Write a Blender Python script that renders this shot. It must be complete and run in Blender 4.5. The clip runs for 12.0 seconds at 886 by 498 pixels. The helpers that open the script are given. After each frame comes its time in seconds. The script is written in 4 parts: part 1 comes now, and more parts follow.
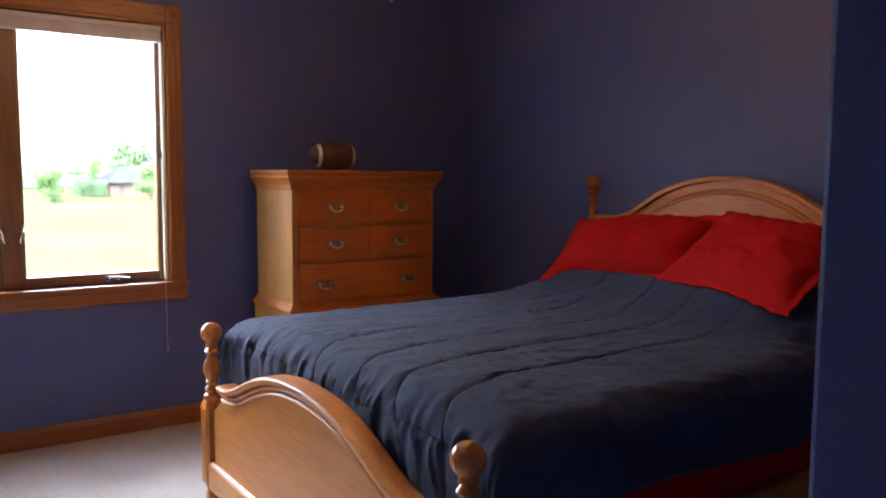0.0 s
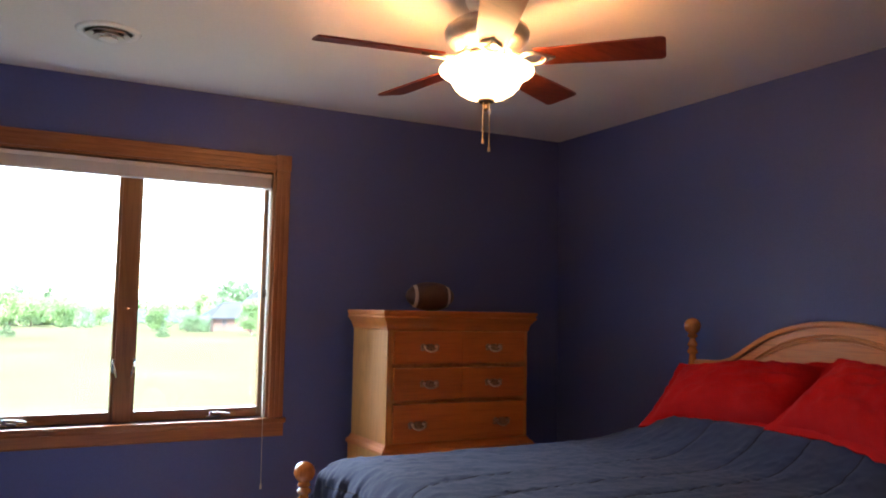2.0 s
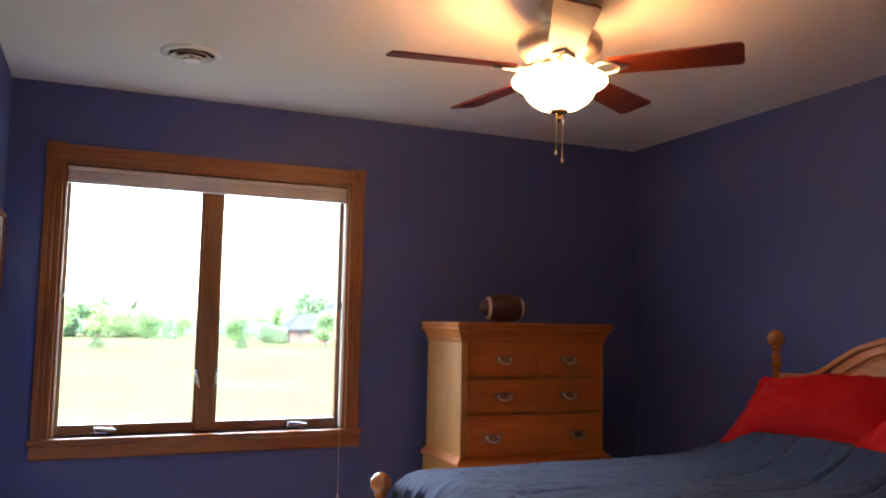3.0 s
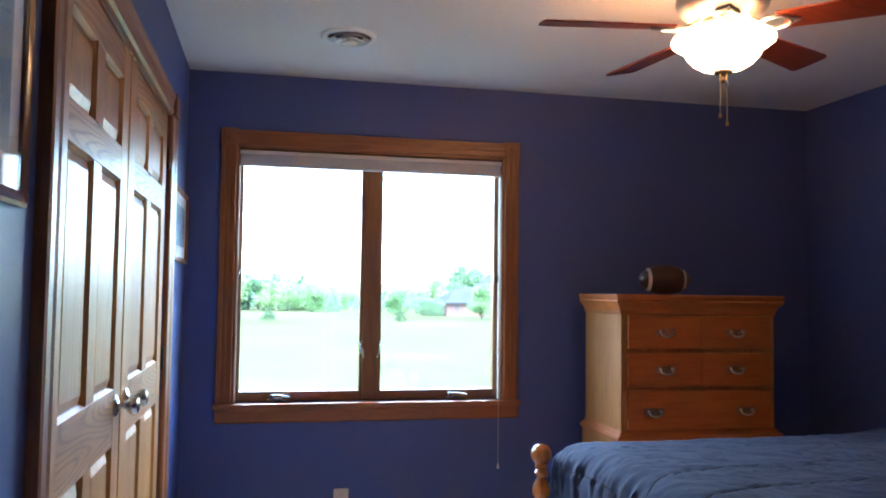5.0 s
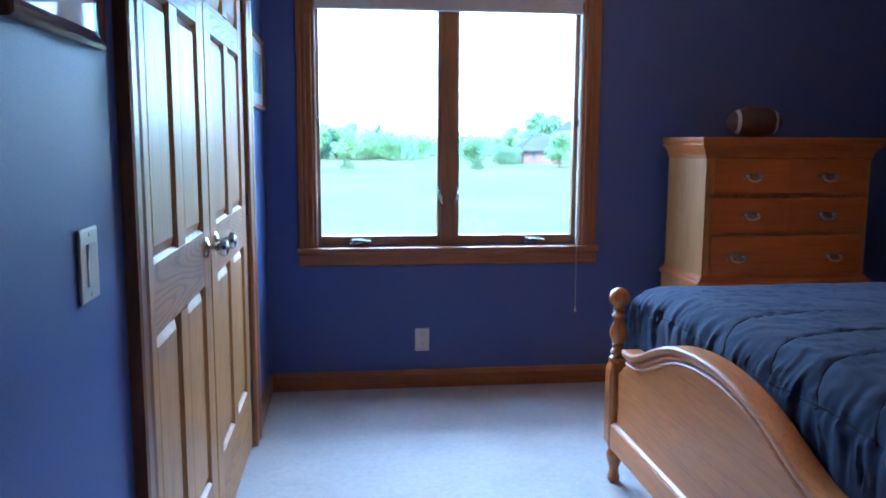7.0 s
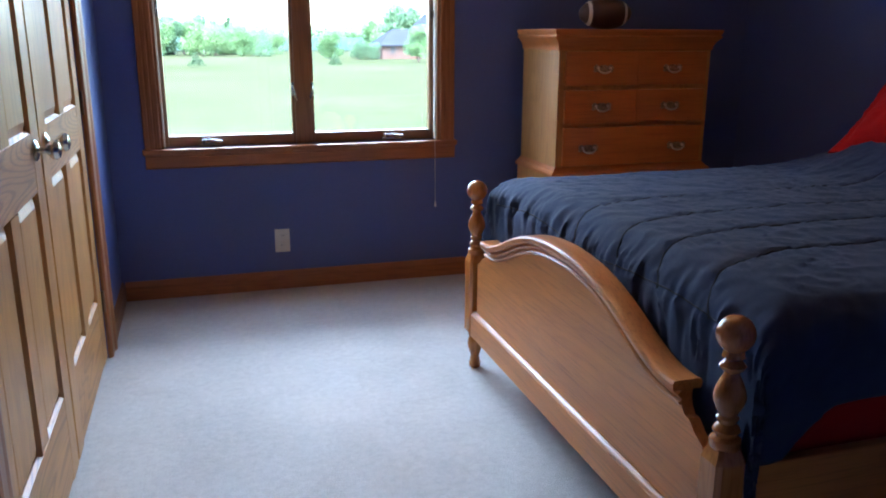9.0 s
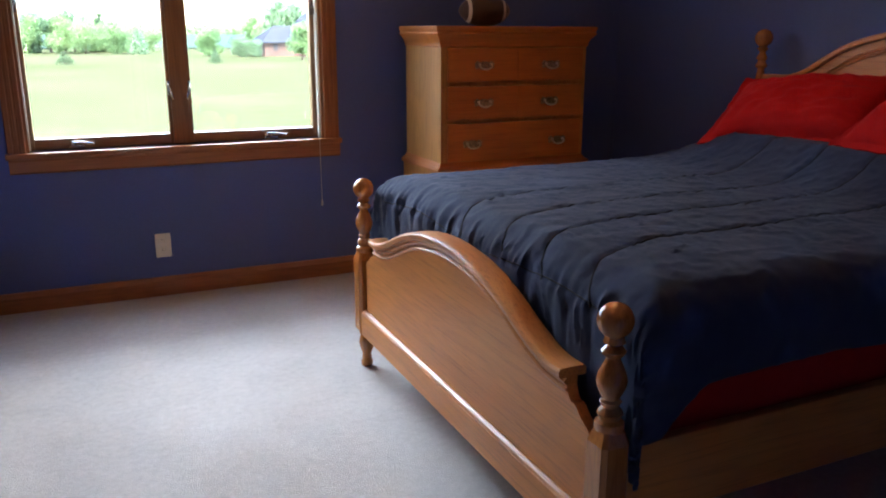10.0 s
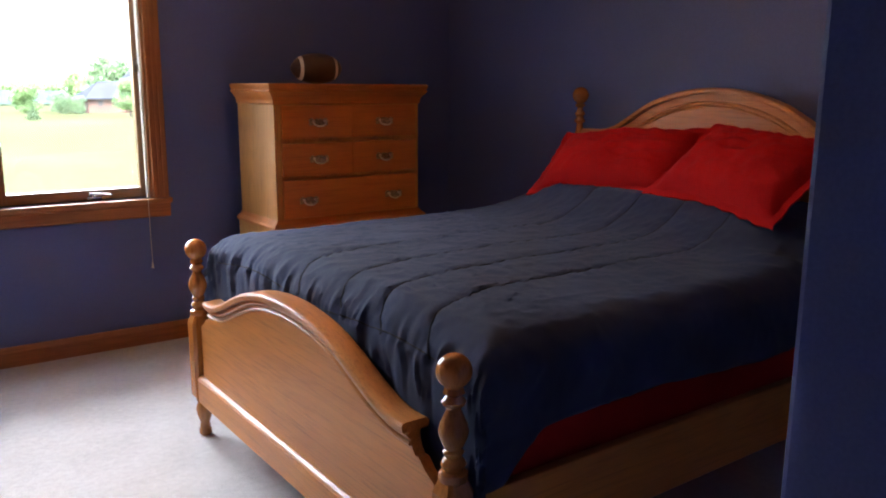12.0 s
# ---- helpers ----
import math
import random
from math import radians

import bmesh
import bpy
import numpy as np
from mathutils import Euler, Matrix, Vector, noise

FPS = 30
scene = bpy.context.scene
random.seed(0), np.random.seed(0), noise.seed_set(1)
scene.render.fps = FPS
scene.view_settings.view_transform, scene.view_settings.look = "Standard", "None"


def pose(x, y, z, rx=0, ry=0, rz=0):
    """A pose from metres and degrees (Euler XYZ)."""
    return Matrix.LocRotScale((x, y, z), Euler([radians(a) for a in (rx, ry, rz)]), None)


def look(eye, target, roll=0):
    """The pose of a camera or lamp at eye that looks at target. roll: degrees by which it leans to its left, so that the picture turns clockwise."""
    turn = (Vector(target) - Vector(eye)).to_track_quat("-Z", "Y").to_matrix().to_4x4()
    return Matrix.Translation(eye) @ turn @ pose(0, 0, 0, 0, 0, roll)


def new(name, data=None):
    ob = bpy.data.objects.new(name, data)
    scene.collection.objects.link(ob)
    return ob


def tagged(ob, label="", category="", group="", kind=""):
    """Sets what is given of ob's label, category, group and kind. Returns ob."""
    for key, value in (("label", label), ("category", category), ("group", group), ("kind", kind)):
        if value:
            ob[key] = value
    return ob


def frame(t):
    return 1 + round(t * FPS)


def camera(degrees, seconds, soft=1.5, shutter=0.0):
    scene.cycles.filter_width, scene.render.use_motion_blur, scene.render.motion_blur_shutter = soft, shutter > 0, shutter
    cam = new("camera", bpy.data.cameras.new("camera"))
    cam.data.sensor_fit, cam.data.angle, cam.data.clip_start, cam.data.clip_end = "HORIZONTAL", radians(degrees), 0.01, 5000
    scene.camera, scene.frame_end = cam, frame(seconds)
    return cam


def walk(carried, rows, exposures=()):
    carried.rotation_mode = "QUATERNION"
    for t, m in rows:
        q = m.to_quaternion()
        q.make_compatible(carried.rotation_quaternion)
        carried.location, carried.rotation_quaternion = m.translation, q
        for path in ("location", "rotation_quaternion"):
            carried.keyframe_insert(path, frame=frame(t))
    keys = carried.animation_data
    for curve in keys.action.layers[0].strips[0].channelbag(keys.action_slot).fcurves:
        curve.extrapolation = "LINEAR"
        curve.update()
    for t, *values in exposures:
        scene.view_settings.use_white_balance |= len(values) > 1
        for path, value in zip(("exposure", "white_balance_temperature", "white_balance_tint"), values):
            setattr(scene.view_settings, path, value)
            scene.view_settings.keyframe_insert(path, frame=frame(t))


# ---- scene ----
cam = camera(57.6, 12.0, soft=2.0)
PATH = [
    (0.0, pose(0.001, -0.043, 1.321, 84.67, -0.44, -34.85)),
    (0.5, pose(-0.004, -0.046, 1.325, 87.74, -0.74, -34.03)),
    (1.0, pose(-0.009, -0.051, 1.328, 90.78, -0.97, -32.78)),
    (1.5, pose(-0.015, -0.055, 1.331, 93.05, -1.05, -30.66)),
    (2.0, pose(-0.019, -0.058, 1.332, 94.43, -1.08, -28.30)),
    (2.5, pose(-0.023, -0.060, 1.333, 95.05, -1.07, -25.90)),
    (3.0, pose(-0.026, -0.060, 1.333, 95.16, -1.06, -23.15)),
    (3.2, pose(-0.027, -0.059, 1.333, 95.06, -1.06, -22.30)),
    (3.6, pose(-0.031, -0.058, 1.332, 94.94, -1.07, -20.19)),
    (4.0, pose(-0.031, -0.059, 1.333, 94.88, -1.02, -17.97)),
    (4.4, pose(-0.031, -0.059, 1.334, 94.58, -0.93, -15.69)),
    (5.0, pose(-0.036, -0.058, 1.331, 93.08, -0.74, -12.21)),
    (5.5, pose(-0.038, -0.054, 1.329, 91.03, -0.60, -9.79)),
    (6.0, pose(-0.039, -0.049, 1.326, 88.43, -0.47, -7.90)),
    (6.5, pose(-0.039, -0.043, 1.322, 85.62, -0.39, -6.97)),
    (7.0, pose(-0.038, -0.036, 1.317, 82.28, -0.24, -6.79)),
    (7.2, pose(-0.038, -0.035, 1.315, 80.93, -0.27, -6.86)),
    (7.6, pose(-0.036, -0.035, 1.311, 78.50, -0.17, -7.85)),
    (8.0, pose(-0.031, -0.027, 1.309, 76.91, -0.13, -9.90)),
    (8.4, pose(-0.025, -0.019, 1.307, 75.94, -0.15, -12.53)),
    (8.8, pose(-0.021, -0.020, 1.306, 75.32, -0.21, -15.35)),
    (9.0, pose(-0.018, -0.020, 1.306, 75.10, -0.19, -16.65)),
    (9.5, pose(-0.011, -0.020, 1.305, 74.82, -0.21, -20.50)),
    (10.0, pose(-0.004, -0.021, 1.306, 74.92, -0.20, -24.59)),
    (10.5, pose(0.002, -0.023, 1.306, 75.20, -0.18, -28.05)),
    (11.0, pose(0.007, -0.025, 1.307, 75.98, -0.22, -31.51)),
    (11.5, pose(0.010, -0.028, 1.310, 77.27, -0.27, -34.34)),
    (12.0, pose(0.012, -0.031, 1.312, 78.76, -0.28, -35.88)),
]
EXPOSURES = [(0.0, 5.70, 6300, 12), (1.5, 5.68, 6000, 11), (3.0, 5.66, 6100, 12), (5.5, 5.58, 4700, 4), (7.0, 5.39, 4250, 4), (8.8, 5.31, 5000, 6), (10.0, 5.36, 5950, 10), (12.0, 5.60, 6400, 15)]
walk(cam, PATH, EXPOSURES)

# ---- daylight ----
world = bpy.data.worlds.new("sky")
scene.world = world
world.use_nodes = True
wn = world.node_tree.nodes
sky = wn.new("ShaderNodeTexSky")
sky.sky_type = "NISHITA"
sky.sun_disc = False
sky.sun_elevation = radians(52)
sky.sun_rotation = radians(200)
sky.dust_density = 2.0
sky.air_density = 1.2
wn["Background"].inputs["Strength"].default_value = 0.078
world.node_tree.links.new(sky.outputs["Color"], wn["Background"].inputs["Color"])

sun_data = bpy.data.lights.new("sun", "SUN")
sun_data.energy = 0.42
sun_data.angle = radians(12)
sun_data.color = (1.0, 0.95, 0.87)
sun = new("sun", sun_data)
sun.matrix_world = look((-8, -20, 30), (0, 0, 0))

# ---- plan of the room, metres ----
XW, XE, YN, YS = -0.451, 3.075, 4.143, 0.338      # west, east, north, south faces
NX, NY = 0.66, -1.30                          # entry recess: its east face and its end
CEIL = 2.44
T = 0.14                                      # wall thickness
WX0, WX1, WZ0, WZ1 = -0.207, 1.208, 0.760, 2.067   # window opening
CY0, CY1, CZ1 = 1.625, 3.370, 2.042                # closet opening
GROUND = -3.0

LAMP = (1.404, 2.298, 2.192)
bulb = bpy.data.lights.new("bulb", "POINT")
bulb.energy = 0.40
bulb.shadow_soft_size = 0.045
bulb.color = (1.0, 0.41, 0.13)
for k in range(3):
    a = radians(25 + 120 * k)
    new("bulb", bulb).location = (LAMP[0] + 0.100 * math.cos(a), LAMP[1] + 0.100 * math.sin(a), 2.198)

# area lamp added above what the window shows; falls in as upper-sky light
sky_fill_lamp = bpy.data.lights.new("sky_fill_lamp", "AREA")
sky_fill_lamp.shape = "RECTANGLE"
sky_fill_lamp.size, sky_fill_lamp.size_y = 5.0, 1.7
sky_fill_lamp.energy = 19
sky_fill_lamp.color = (0.86, 0.93, 1.0)
new("sky_fill_lamp", sky_fill_lamp).matrix_world = look((0.48, 7.2, 3.45), (0.60, 2.8, 1.2))


# ---- materials ----
def material(name, rough=0.5, metal=0.0, coat=0.0, spec=0.5):
    m = bpy.data.materials.new(name)
    m.use_nodes = True
    b = m.node_tree.nodes["Principled BSDF"]
    b.inputs["Roughness"].default_value = rough
    b.inputs["Metallic"].default_value = metal
    b.inputs["Coat Weight"].default_value = coat
    b.inputs["Coat Roughness"].default_value = 0.12
    b.inputs["Specular IOR Level"].default_value = spec
    return m, m.node_tree.nodes, m.node_tree.links, b


def coords(nodes, links, scale):
    tc = nodes.new("ShaderNodeTexCoord")
    mp = nodes.new("ShaderNodeMapping")
    mp.inputs["Scale"].default_value = scale
    links.new(tc.outputs["Object"], mp.inputs["Vector"])
    return mp.outputs["Vector"]


def noise_tex(nodes, links, vec, scale, detail=4.0, rough=0.55, dist=0.0):
    n = nodes.new("ShaderNodeTexNoise")
    n.inputs["Scale"].default_value = scale
    n.inputs["Detail"].default_value = detail
    n.inputs["Roughness"].default_value = rough
    n.inputs["Distortion"].default_value = dist
    links.new(vec, n.inputs["Vector"])
    return n.outputs["Fac"]


def ramp(nodes, links, fac, stops):
    r = nodes.new("ShaderNodeValToRGB")
    while len(r.color_ramp.elements) < len(stops):
        r.color_ramp.elements.new(0.5)
    for e, (p, c) in zip(r.color_ramp.elements, stops):
        e.position, e.color = p, (*c, 1)
    links.new(fac, r.inputs["Fac"])
    return r.outputs["Color"]


def mix(nodes, links, kind, fac, a, b):
    n = nodes.new("ShaderNodeMix")
    n.data_type, n.blend_type = "RGBA", kind
    for sock, v in ((n.inputs[0], fac), (n.inputs[6], a), (n.inputs[7], b)):
        if isinstance(v, (int, float)):
            sock.default_value = v
        elif isinstance(v, tuple):
            sock.default_value = (*v, 1)
        else:
            links.new(v, sock)
    return n.outputs[2]


def bump(nodes, links, b, height, strength, distance):
    n = nodes.new("ShaderNodeBump")
    n.inputs["Strength"].default_value = strength
    n.inputs["Distance"].default_value = distance
    links.new(height, n.inputs["Height"])
    links.new(n.outputs["Normal"], b.inputs["Normal"])


def mottled(name, a, b_col, scale=6.0, rough=0.5, metal=0.0, fine=90.0, relief=0.15, depth=0.002, coat=0.0, spec=0.5, sheen=0.0):
    """A surface of two close colours with large stains, a fine grain and a fine relief."""
    m, n, l, b = material(name, rough, metal, coat, spec)
    v = coords(n, l, (1, 1, 1))
    big = noise_tex(n, l, v, scale, 3)
    small = noise_tex(n, l, v, fine, 5)
    base = ramp(n, l, big, [(0.3, a), (0.7, b_col)])
    l.new(mix(n, l, "SOFT_LIGHT", 0.25, base, ramp(n, l, small, [(0.3, (0.3, 0.3, 0.3)), (0.7, (0.7, 0.7, 0.7))])), b.inputs["Base Color"])
    bump(n, l, b, small, relief, depth)
    b.inputs["Sheen Weight"].default_value = sheen
    return m


def wood(name, dark, light, axis, rough=0.32, coat=0.35, figure=1.0, lines=95.0):
    """Varnished wood with its grain along one axis: broad figure, rings and fine pores."""
    m, n, l, b = material(name, rough, 0.0, coat)
    s = [9.0, 9.0, 9.0]
    s["xyz".index(axis)] = 0.9
    v = coords(n, l, s)
    broad = noise_tex(n, l, v, 0.9, 3, 0.5, 0.8)
    s1 = [3.2, 3.2, 3.2]
    s1["xyz".index(axis)] = 0.40
    rings = noise_tex(n, l, coords(n, l, s1), 1.6, 1.5, 0.45, 0.3)
    wave = n.new("ShaderNodeMath")
    wave.operation = "MULTIPLY"
    wave.inputs[1].default_value = lines
    l.new(rings, wave.inputs[0])
    sine = n.new("ShaderNodeMath")
    sine.operation = "SINE"
    l.new(wave.outputs[0], sine.inputs[0])
    s2 = [170.0, 170.0, 170.0]
    s2["xyz".index(axis)] = 5.0
    pores = noise_tex(n, l, coords(n, l, s2), 1.0, 3, 0.6)
    mid = tuple((p + q) / 2 for p, q in zip(dark, light))
    base = ramp(n, l, broad, [(0.32, mid), (0.68, light)])
    base = mix(n, l, "MIX", ramp(n, l, sine.outputs[0], [(0.25, (0.0,) * 3), (0.95, (0.42 * figure,) * 3)]), base, dark)
    base = mix(n, l, "MULTIPLY", 0.55, base, ramp(n, l, pores, [(0.32, (0.55, 0.5, 0.45)), (0.5, (1, 1, 1))]))
    l.new(base, b.inputs["Base Color"])
    bump(n, l, b, pores, 0.12, 0.0008)
    return m


PAINT = mottled("blue_wall_paint", (0.071, 0.098, 0.272), (0.079, 0.108, 0.298), 1.3, 0.50, fine=220, relief=0.25, depth=0.0012, spec=0.38)
CEILING = mottled("ceiling_paint", (0.70, 0.69, 0.67), (0.75, 0.74, 0.72), 1.2, 0.9, fine=75, relief=0.55, depth=0.004)
CARPET, cn, cl, cb = material("carpet_pile", 0.95, spec=0.2)
cv = coords(cn, cl, (1, 1, 1))
c_base = ramp(cn, cl, noise_tex(cn, cl, cv, 2.2, 4, 0.6, 0.5), [(0.3, (0.430, 0.410, 0.384)), (0.7, (0.530, 0.505, 0.474))])
c_mid = noise_tex(cn, cl, cv, 38.0, 4, 0.65)
c_fine = noise_tex(cn, cl, cv, 190.0, 3, 0.6)
c_base = mix(cn, cl, "OVERLAY", 0.20, c_base, ramp(cn, cl, c_mid, [(0.3, (0.25, 0.25, 0.25)), (0.7, (0.75, 0.75, 0.75))]))
c_base = mix(cn, cl, "OVERLAY", 0.22, c_base, ramp(cn, cl, c_fine, [(0.3, (0.22, 0.22, 0.22)), (0.7, (0.78, 0.78, 0.78))]))
cl.new(c_base, cb.inputs["Base Color"])
cb.inputs["Sheen Weight"].default_value = 0.15
bump(cn, cl, cb, c_fine, 0.6, 0.008)
OAK_X = wood("oak_trim_x", (0.17, 0.056, 0.014), (0.31, 0.115, 0.032), "x", 0.38, 0.15, 0.6)
OAK_Y = wood("oak_trim_y", (0.17, 0.056, 0.014), (0.31, 0.115, 0.032), "y", 0.38, 0.15, 0.6)
OAK_Z = wood("oak_trim_z", (0.17, 0.056, 0.014), (0.31, 0.115, 0.032), "z", 0.38, 0.15, 0.6)
# dark sash oak, made paler to hold the glare round the panes
SASH_X = wood("oak_sash_x", (0.17, 0.080, 0.030), (0.31, 0.155, 0.062), "x")
SASH_Z = wood("oak_sash_z", (0.17, 0.080, 0.030), (0.31, 0.155, 0.062), "z")
DOOR_Y = wood("oak_door_y", (0.24, 0.100, 0.022), (0.50, 0.245, 0.060), "y", 0.46, 0.10, 1.9, 210.0)
DOOR_Z = wood("oak_door_z", (0.24, 0.100, 0.022), (0.50, 0.245, 0.060), "z", 0.42, 0.12, 0.7)
BED_X = wood("bed_oak_x", (0.34, 0.118, 0.022), (0.57, 0.215, 0.044), "x", 0.36, 0.15, 0.6)
BED_Y = wood("bed_oak_y", (0.34, 0.118, 0.022), (0.57, 0.215, 0.044), "y", 0.40, 0.10, 0.42)
BED_Z = wood("bed_oak_z", (0.30, 0.098, 0.019), (0.48, 0.172, 0.035), "z", 0.20, 0.5)
CHEST_X = wood("chest_oak_x", (0.29, 0.084, 0.010), (0.45, 0.140, 0.018), "x", 0.42, 0.12, 0.5)
CHEST_Z = wood("chest_oak_z", (0.26, 0.104, 0.018), (0.46, 0.212, 0.046), "z", 0.55, 0.0, 0.5)
# cherry colour pushed redder to carry the bulbs' light on the blades
BLADE = wood("cherry_blade", (0.18, 0.028, 0.009), (0.30, 0.052, 0.016), "x", 0.30, 0.3)
FRAME_Y = wood("mahogany_y", (0.07, 0.020, 0.010), (0.15, 0.045, 0.020), "y", 0.25, 0.5)
FRAME_Z = wood("mahogany_z", (0.07, 0.020, 0.010), (0.15, 0.045, 0.020), "z", 0.25, 0.5)
COMFORTER = mottled("navy_cotton", (0.024, 0.035, 0.077), (0.032, 0.046, 0.097), 5.0, 0.9, fine=420, relief=0.4, depth=0.0015, spec=0.2, sheen=0.05)
STITCH = mottled("navy_thread", (0.006, 0.008, 0.016), (0.010, 0.012, 0.022), 30.0, 0.9)
RED = mottled("red_cotton", (0.36, 0.006, 0.007), (0.44, 0.010, 0.010), 5.0, 0.9, fine=380, relief=0.35, depth=0.0015, spec=0.12)
CHROME = mottled("brushed_nickel", (0.55, 0.54, 0.52), (0.66, 0.65, 0.63), 20.0, 0.22, 1.0, relief=0.05)
NICKEL = mottled("satin_nickel", (0.50, 0.48, 0.45), (0.60, 0.58, 0.55), 20.0, 0.40, 1.0, relief=0.05)
PLATE = mottled("dark_antique_brass", (0.15, 0.115, 0.07), (0.46, 0.36, 0.24), 110.0, 0.34, 0.9, relief=0.25)
PEWTER = mottled("antique_brass", (0.60, 0.54, 0.43), (0.78, 0.71, 0.58), 60.0, 0.34, 1.0, relief=0.2)
BRASS = mottled("polished_brass", (0.78, 0.60, 0.30), (0.88, 0.70, 0.38), 20.0, 0.42, 1.0, relief=0.05)
BRONZE = mottled("aged_bronze", (0.10, 0.07, 0.05), (0.16, 0.11, 0.08), 20.0, 0.35, 0.9, relief=0.1)
IVORY = mottled("ivory_plastic", (0.60, 0.56, 0.47), (0.64, 0.60, 0.51), 8.0, 0.35, relief=0.04)
# near-black for shade inside the duct and outlet slots; house panes share it
HOLLOW_DARK = mottled("hollow_dark", (0.03, 0.03, 0.03), (0.05, 0.05, 0.05), 8.0, 0.6)
VENT_WHITE = mottled("white_enamel", (0.74, 0.74, 0.72), (0.80, 0.80, 0.78), 8.0, 0.4, relief=0.05)
SHADE_WHITE = mottled("shade_fabric", (0.60, 0.58, 0.55), (0.66, 0.64, 0.61), 10.0, 0.85, fine=300, relief=0.3)
# cream colour for daylight caught on the window jambs
JAMB_LIT = mottled("jamb_lit_cream", (0.60, 0.56, 0.44), (0.66, 0.62, 0.50), 10.0, 0.4, relief=0.05)
LEATHER = mottled("football_leather", (0.040, 0.016, 0.009), (0.066, 0.027, 0.014), 14.0, 0.45, fine=330, relief=0.8, depth=0.002)
LACE = mottled("white_paint_stripe", (0.62, 0.58, 0.50), (0.70, 0.66, 0.58), 14.0, 0.6)
MAT_BOARD = mottled("mat_board", (0.84, 0.84, 0.80), (0.88, 0.88, 0.85), 8.0, 0.8)
LAWN = mottled("mown_lawn", (0.068, 0.075, 0.034), (0.096, 0.103, 0.051), 0.05, 1.0, fine=0.9, relief=0.3, depth=0.05, spec=0.0)
CROP = mottled("crop_field", (0.062, 0.100, 0.070), (0.076, 0.116, 0.084), 0.03, 1.0, fine=0.7, relief=0.3, depth=0.05, spec=0.0)
LEAF = mottled("leaf_green", (0.095, 0.150, 0.055), (0.140, 0.200, 0.080), 0.4, 0.8, fine=3.0)
LEAF_LIGHT = mottled("leaf_light", (0.085, 0.140, 0.050), (0.120, 0.180, 0.075), 0.4, 0.8, fine=3.0)
LEAF_DARK = mottled("needle_green", (0.075, 0.120, 0.060), (0.105, 0.155, 0.080), 0.4, 0.8, fine=3.0)
NEEDLE = mottled("deep_needle_green", (0.060, 0.100, 0.048), (0.082, 0.128, 0.064), 0.4, 0.9, fine=3.0, spec=0.0)
for leaf_m in (LEAF, LEAF_LIGHT, LEAF_DARK):
    ln, ll = leaf_m.node_tree.nodes, leaf_m.node_tree.links
    lb = ln["Principled BSDF"]
    tr = ln.new("ShaderNodeBsdfTranslucent")
    ll.new(lb.inputs["Base Color"].links[0].from_socket, tr.inputs["Color"])
    ad = ln.new("ShaderNodeAddShader")
    ll.new(lb.outputs[0], ad.inputs[0])
    ll.new(tr.outputs[0], ad.inputs[1])
    ll.new(ad.outputs[0], ln["Material Output"].inputs["Surface"])
BARK = mottled("bark", (0.09, 0.065, 0.05), (0.15, 0.11, 0.08), 2.0, 0.9, fine=9.0)
BRICK = mottled("red_brick_wall", (0.115, 0.078, 0.062), (0.160, 0.105, 0.085), 0.8, 0.95, fine=7.0, spec=0.0)
SHINGLE = mottled("grey_shingles", (0.044, 0.048, 0.055), (0.060, 0.065, 0.073), 0.6, 0.95, fine=6.0, spec=0.0)
BARN_RED = mottled("barn_red", (0.38, 0.05, 0.04), (0.46, 0.07, 0.05), 0.8, 0.8)
PALE = mottled("pale_metal", (0.55, 0.56, 0.57), (0.65, 0.66, 0.67), 1.0, 0.5)

PRINT = mottled("lake_print", (0.16, 0.24, 0.32), (0.46, 0.56, 0.60), 7.0, 0.6, fine=60, relief=0.0)

glass_m, gn, gl, gb = material("window_glass", 0.0)
gb.inputs["Transmission Weight"].default_value = 1.0
gb.inputs["IOR"].default_value = 1.45
pane_m, pn, pl, pb = material("picture_glass", 0.02)
clear, shine = pn.new("ShaderNodeBsdfTransparent"), pn.new("ShaderNodeBsdfGlossy")
shine.inputs["Roughness"].default_value = 0.02
blend = pn.new("ShaderNodeMixShader")
blend.inputs[0].default_value = 0.10
pl.new(clear.outputs[0], blend.inputs[1])
pl.new(shine.outputs[0], blend.inputs[2])
pl.new(blend.outputs[0], pn["Material Output"].inputs["Surface"])

bowl_m, bn, bl, bb = material("lit_alabaster_glass", 0.35)
bb.inputs["Base Color"].default_value = (0.85, 0.72, 0.5, 1)
bb.inputs["Emission Color"].default_value = (1.0, 0.52, 0.20, 1)
bb.inputs["Emission Strength"].default_value = 0.33


# ---- mesh helpers ----
ROOT = {}


def thing(name, place, label="", category="", group="", kind=""):
    """An Empty at the base of a thing, which its parts hang from."""
    e = new(name)
    e.location = place
    e.empty_display_size = 0.05
    ROOT[e] = Vector(place)
    return tagged(e, label, category, group, kind)


def solid(name, bm, mat, place=None, smooth=False):
    bmesh.ops.recalc_face_normals(bm, faces=bm.faces)
    if place is not None:
        bmesh.ops.translate(bm, verts=bm.verts, vec=-Vector(place))
    me = bpy.data.meshes.new(name)
    bm.to_mesh(me)
    bm.free()
    mats = mat if isinstance(mat, (list, tuple)) else [mat]
    for m in mats:
        me.materials.append(m)
    if smooth:
        me.polygons.foreach_set("use_smooth", [True] * len(me.polygons))
        me.set_sharp_from_angle(angle=radians(38))
    ob = new(name, me)
    if place is not None:
        ob.location = place
    return ob


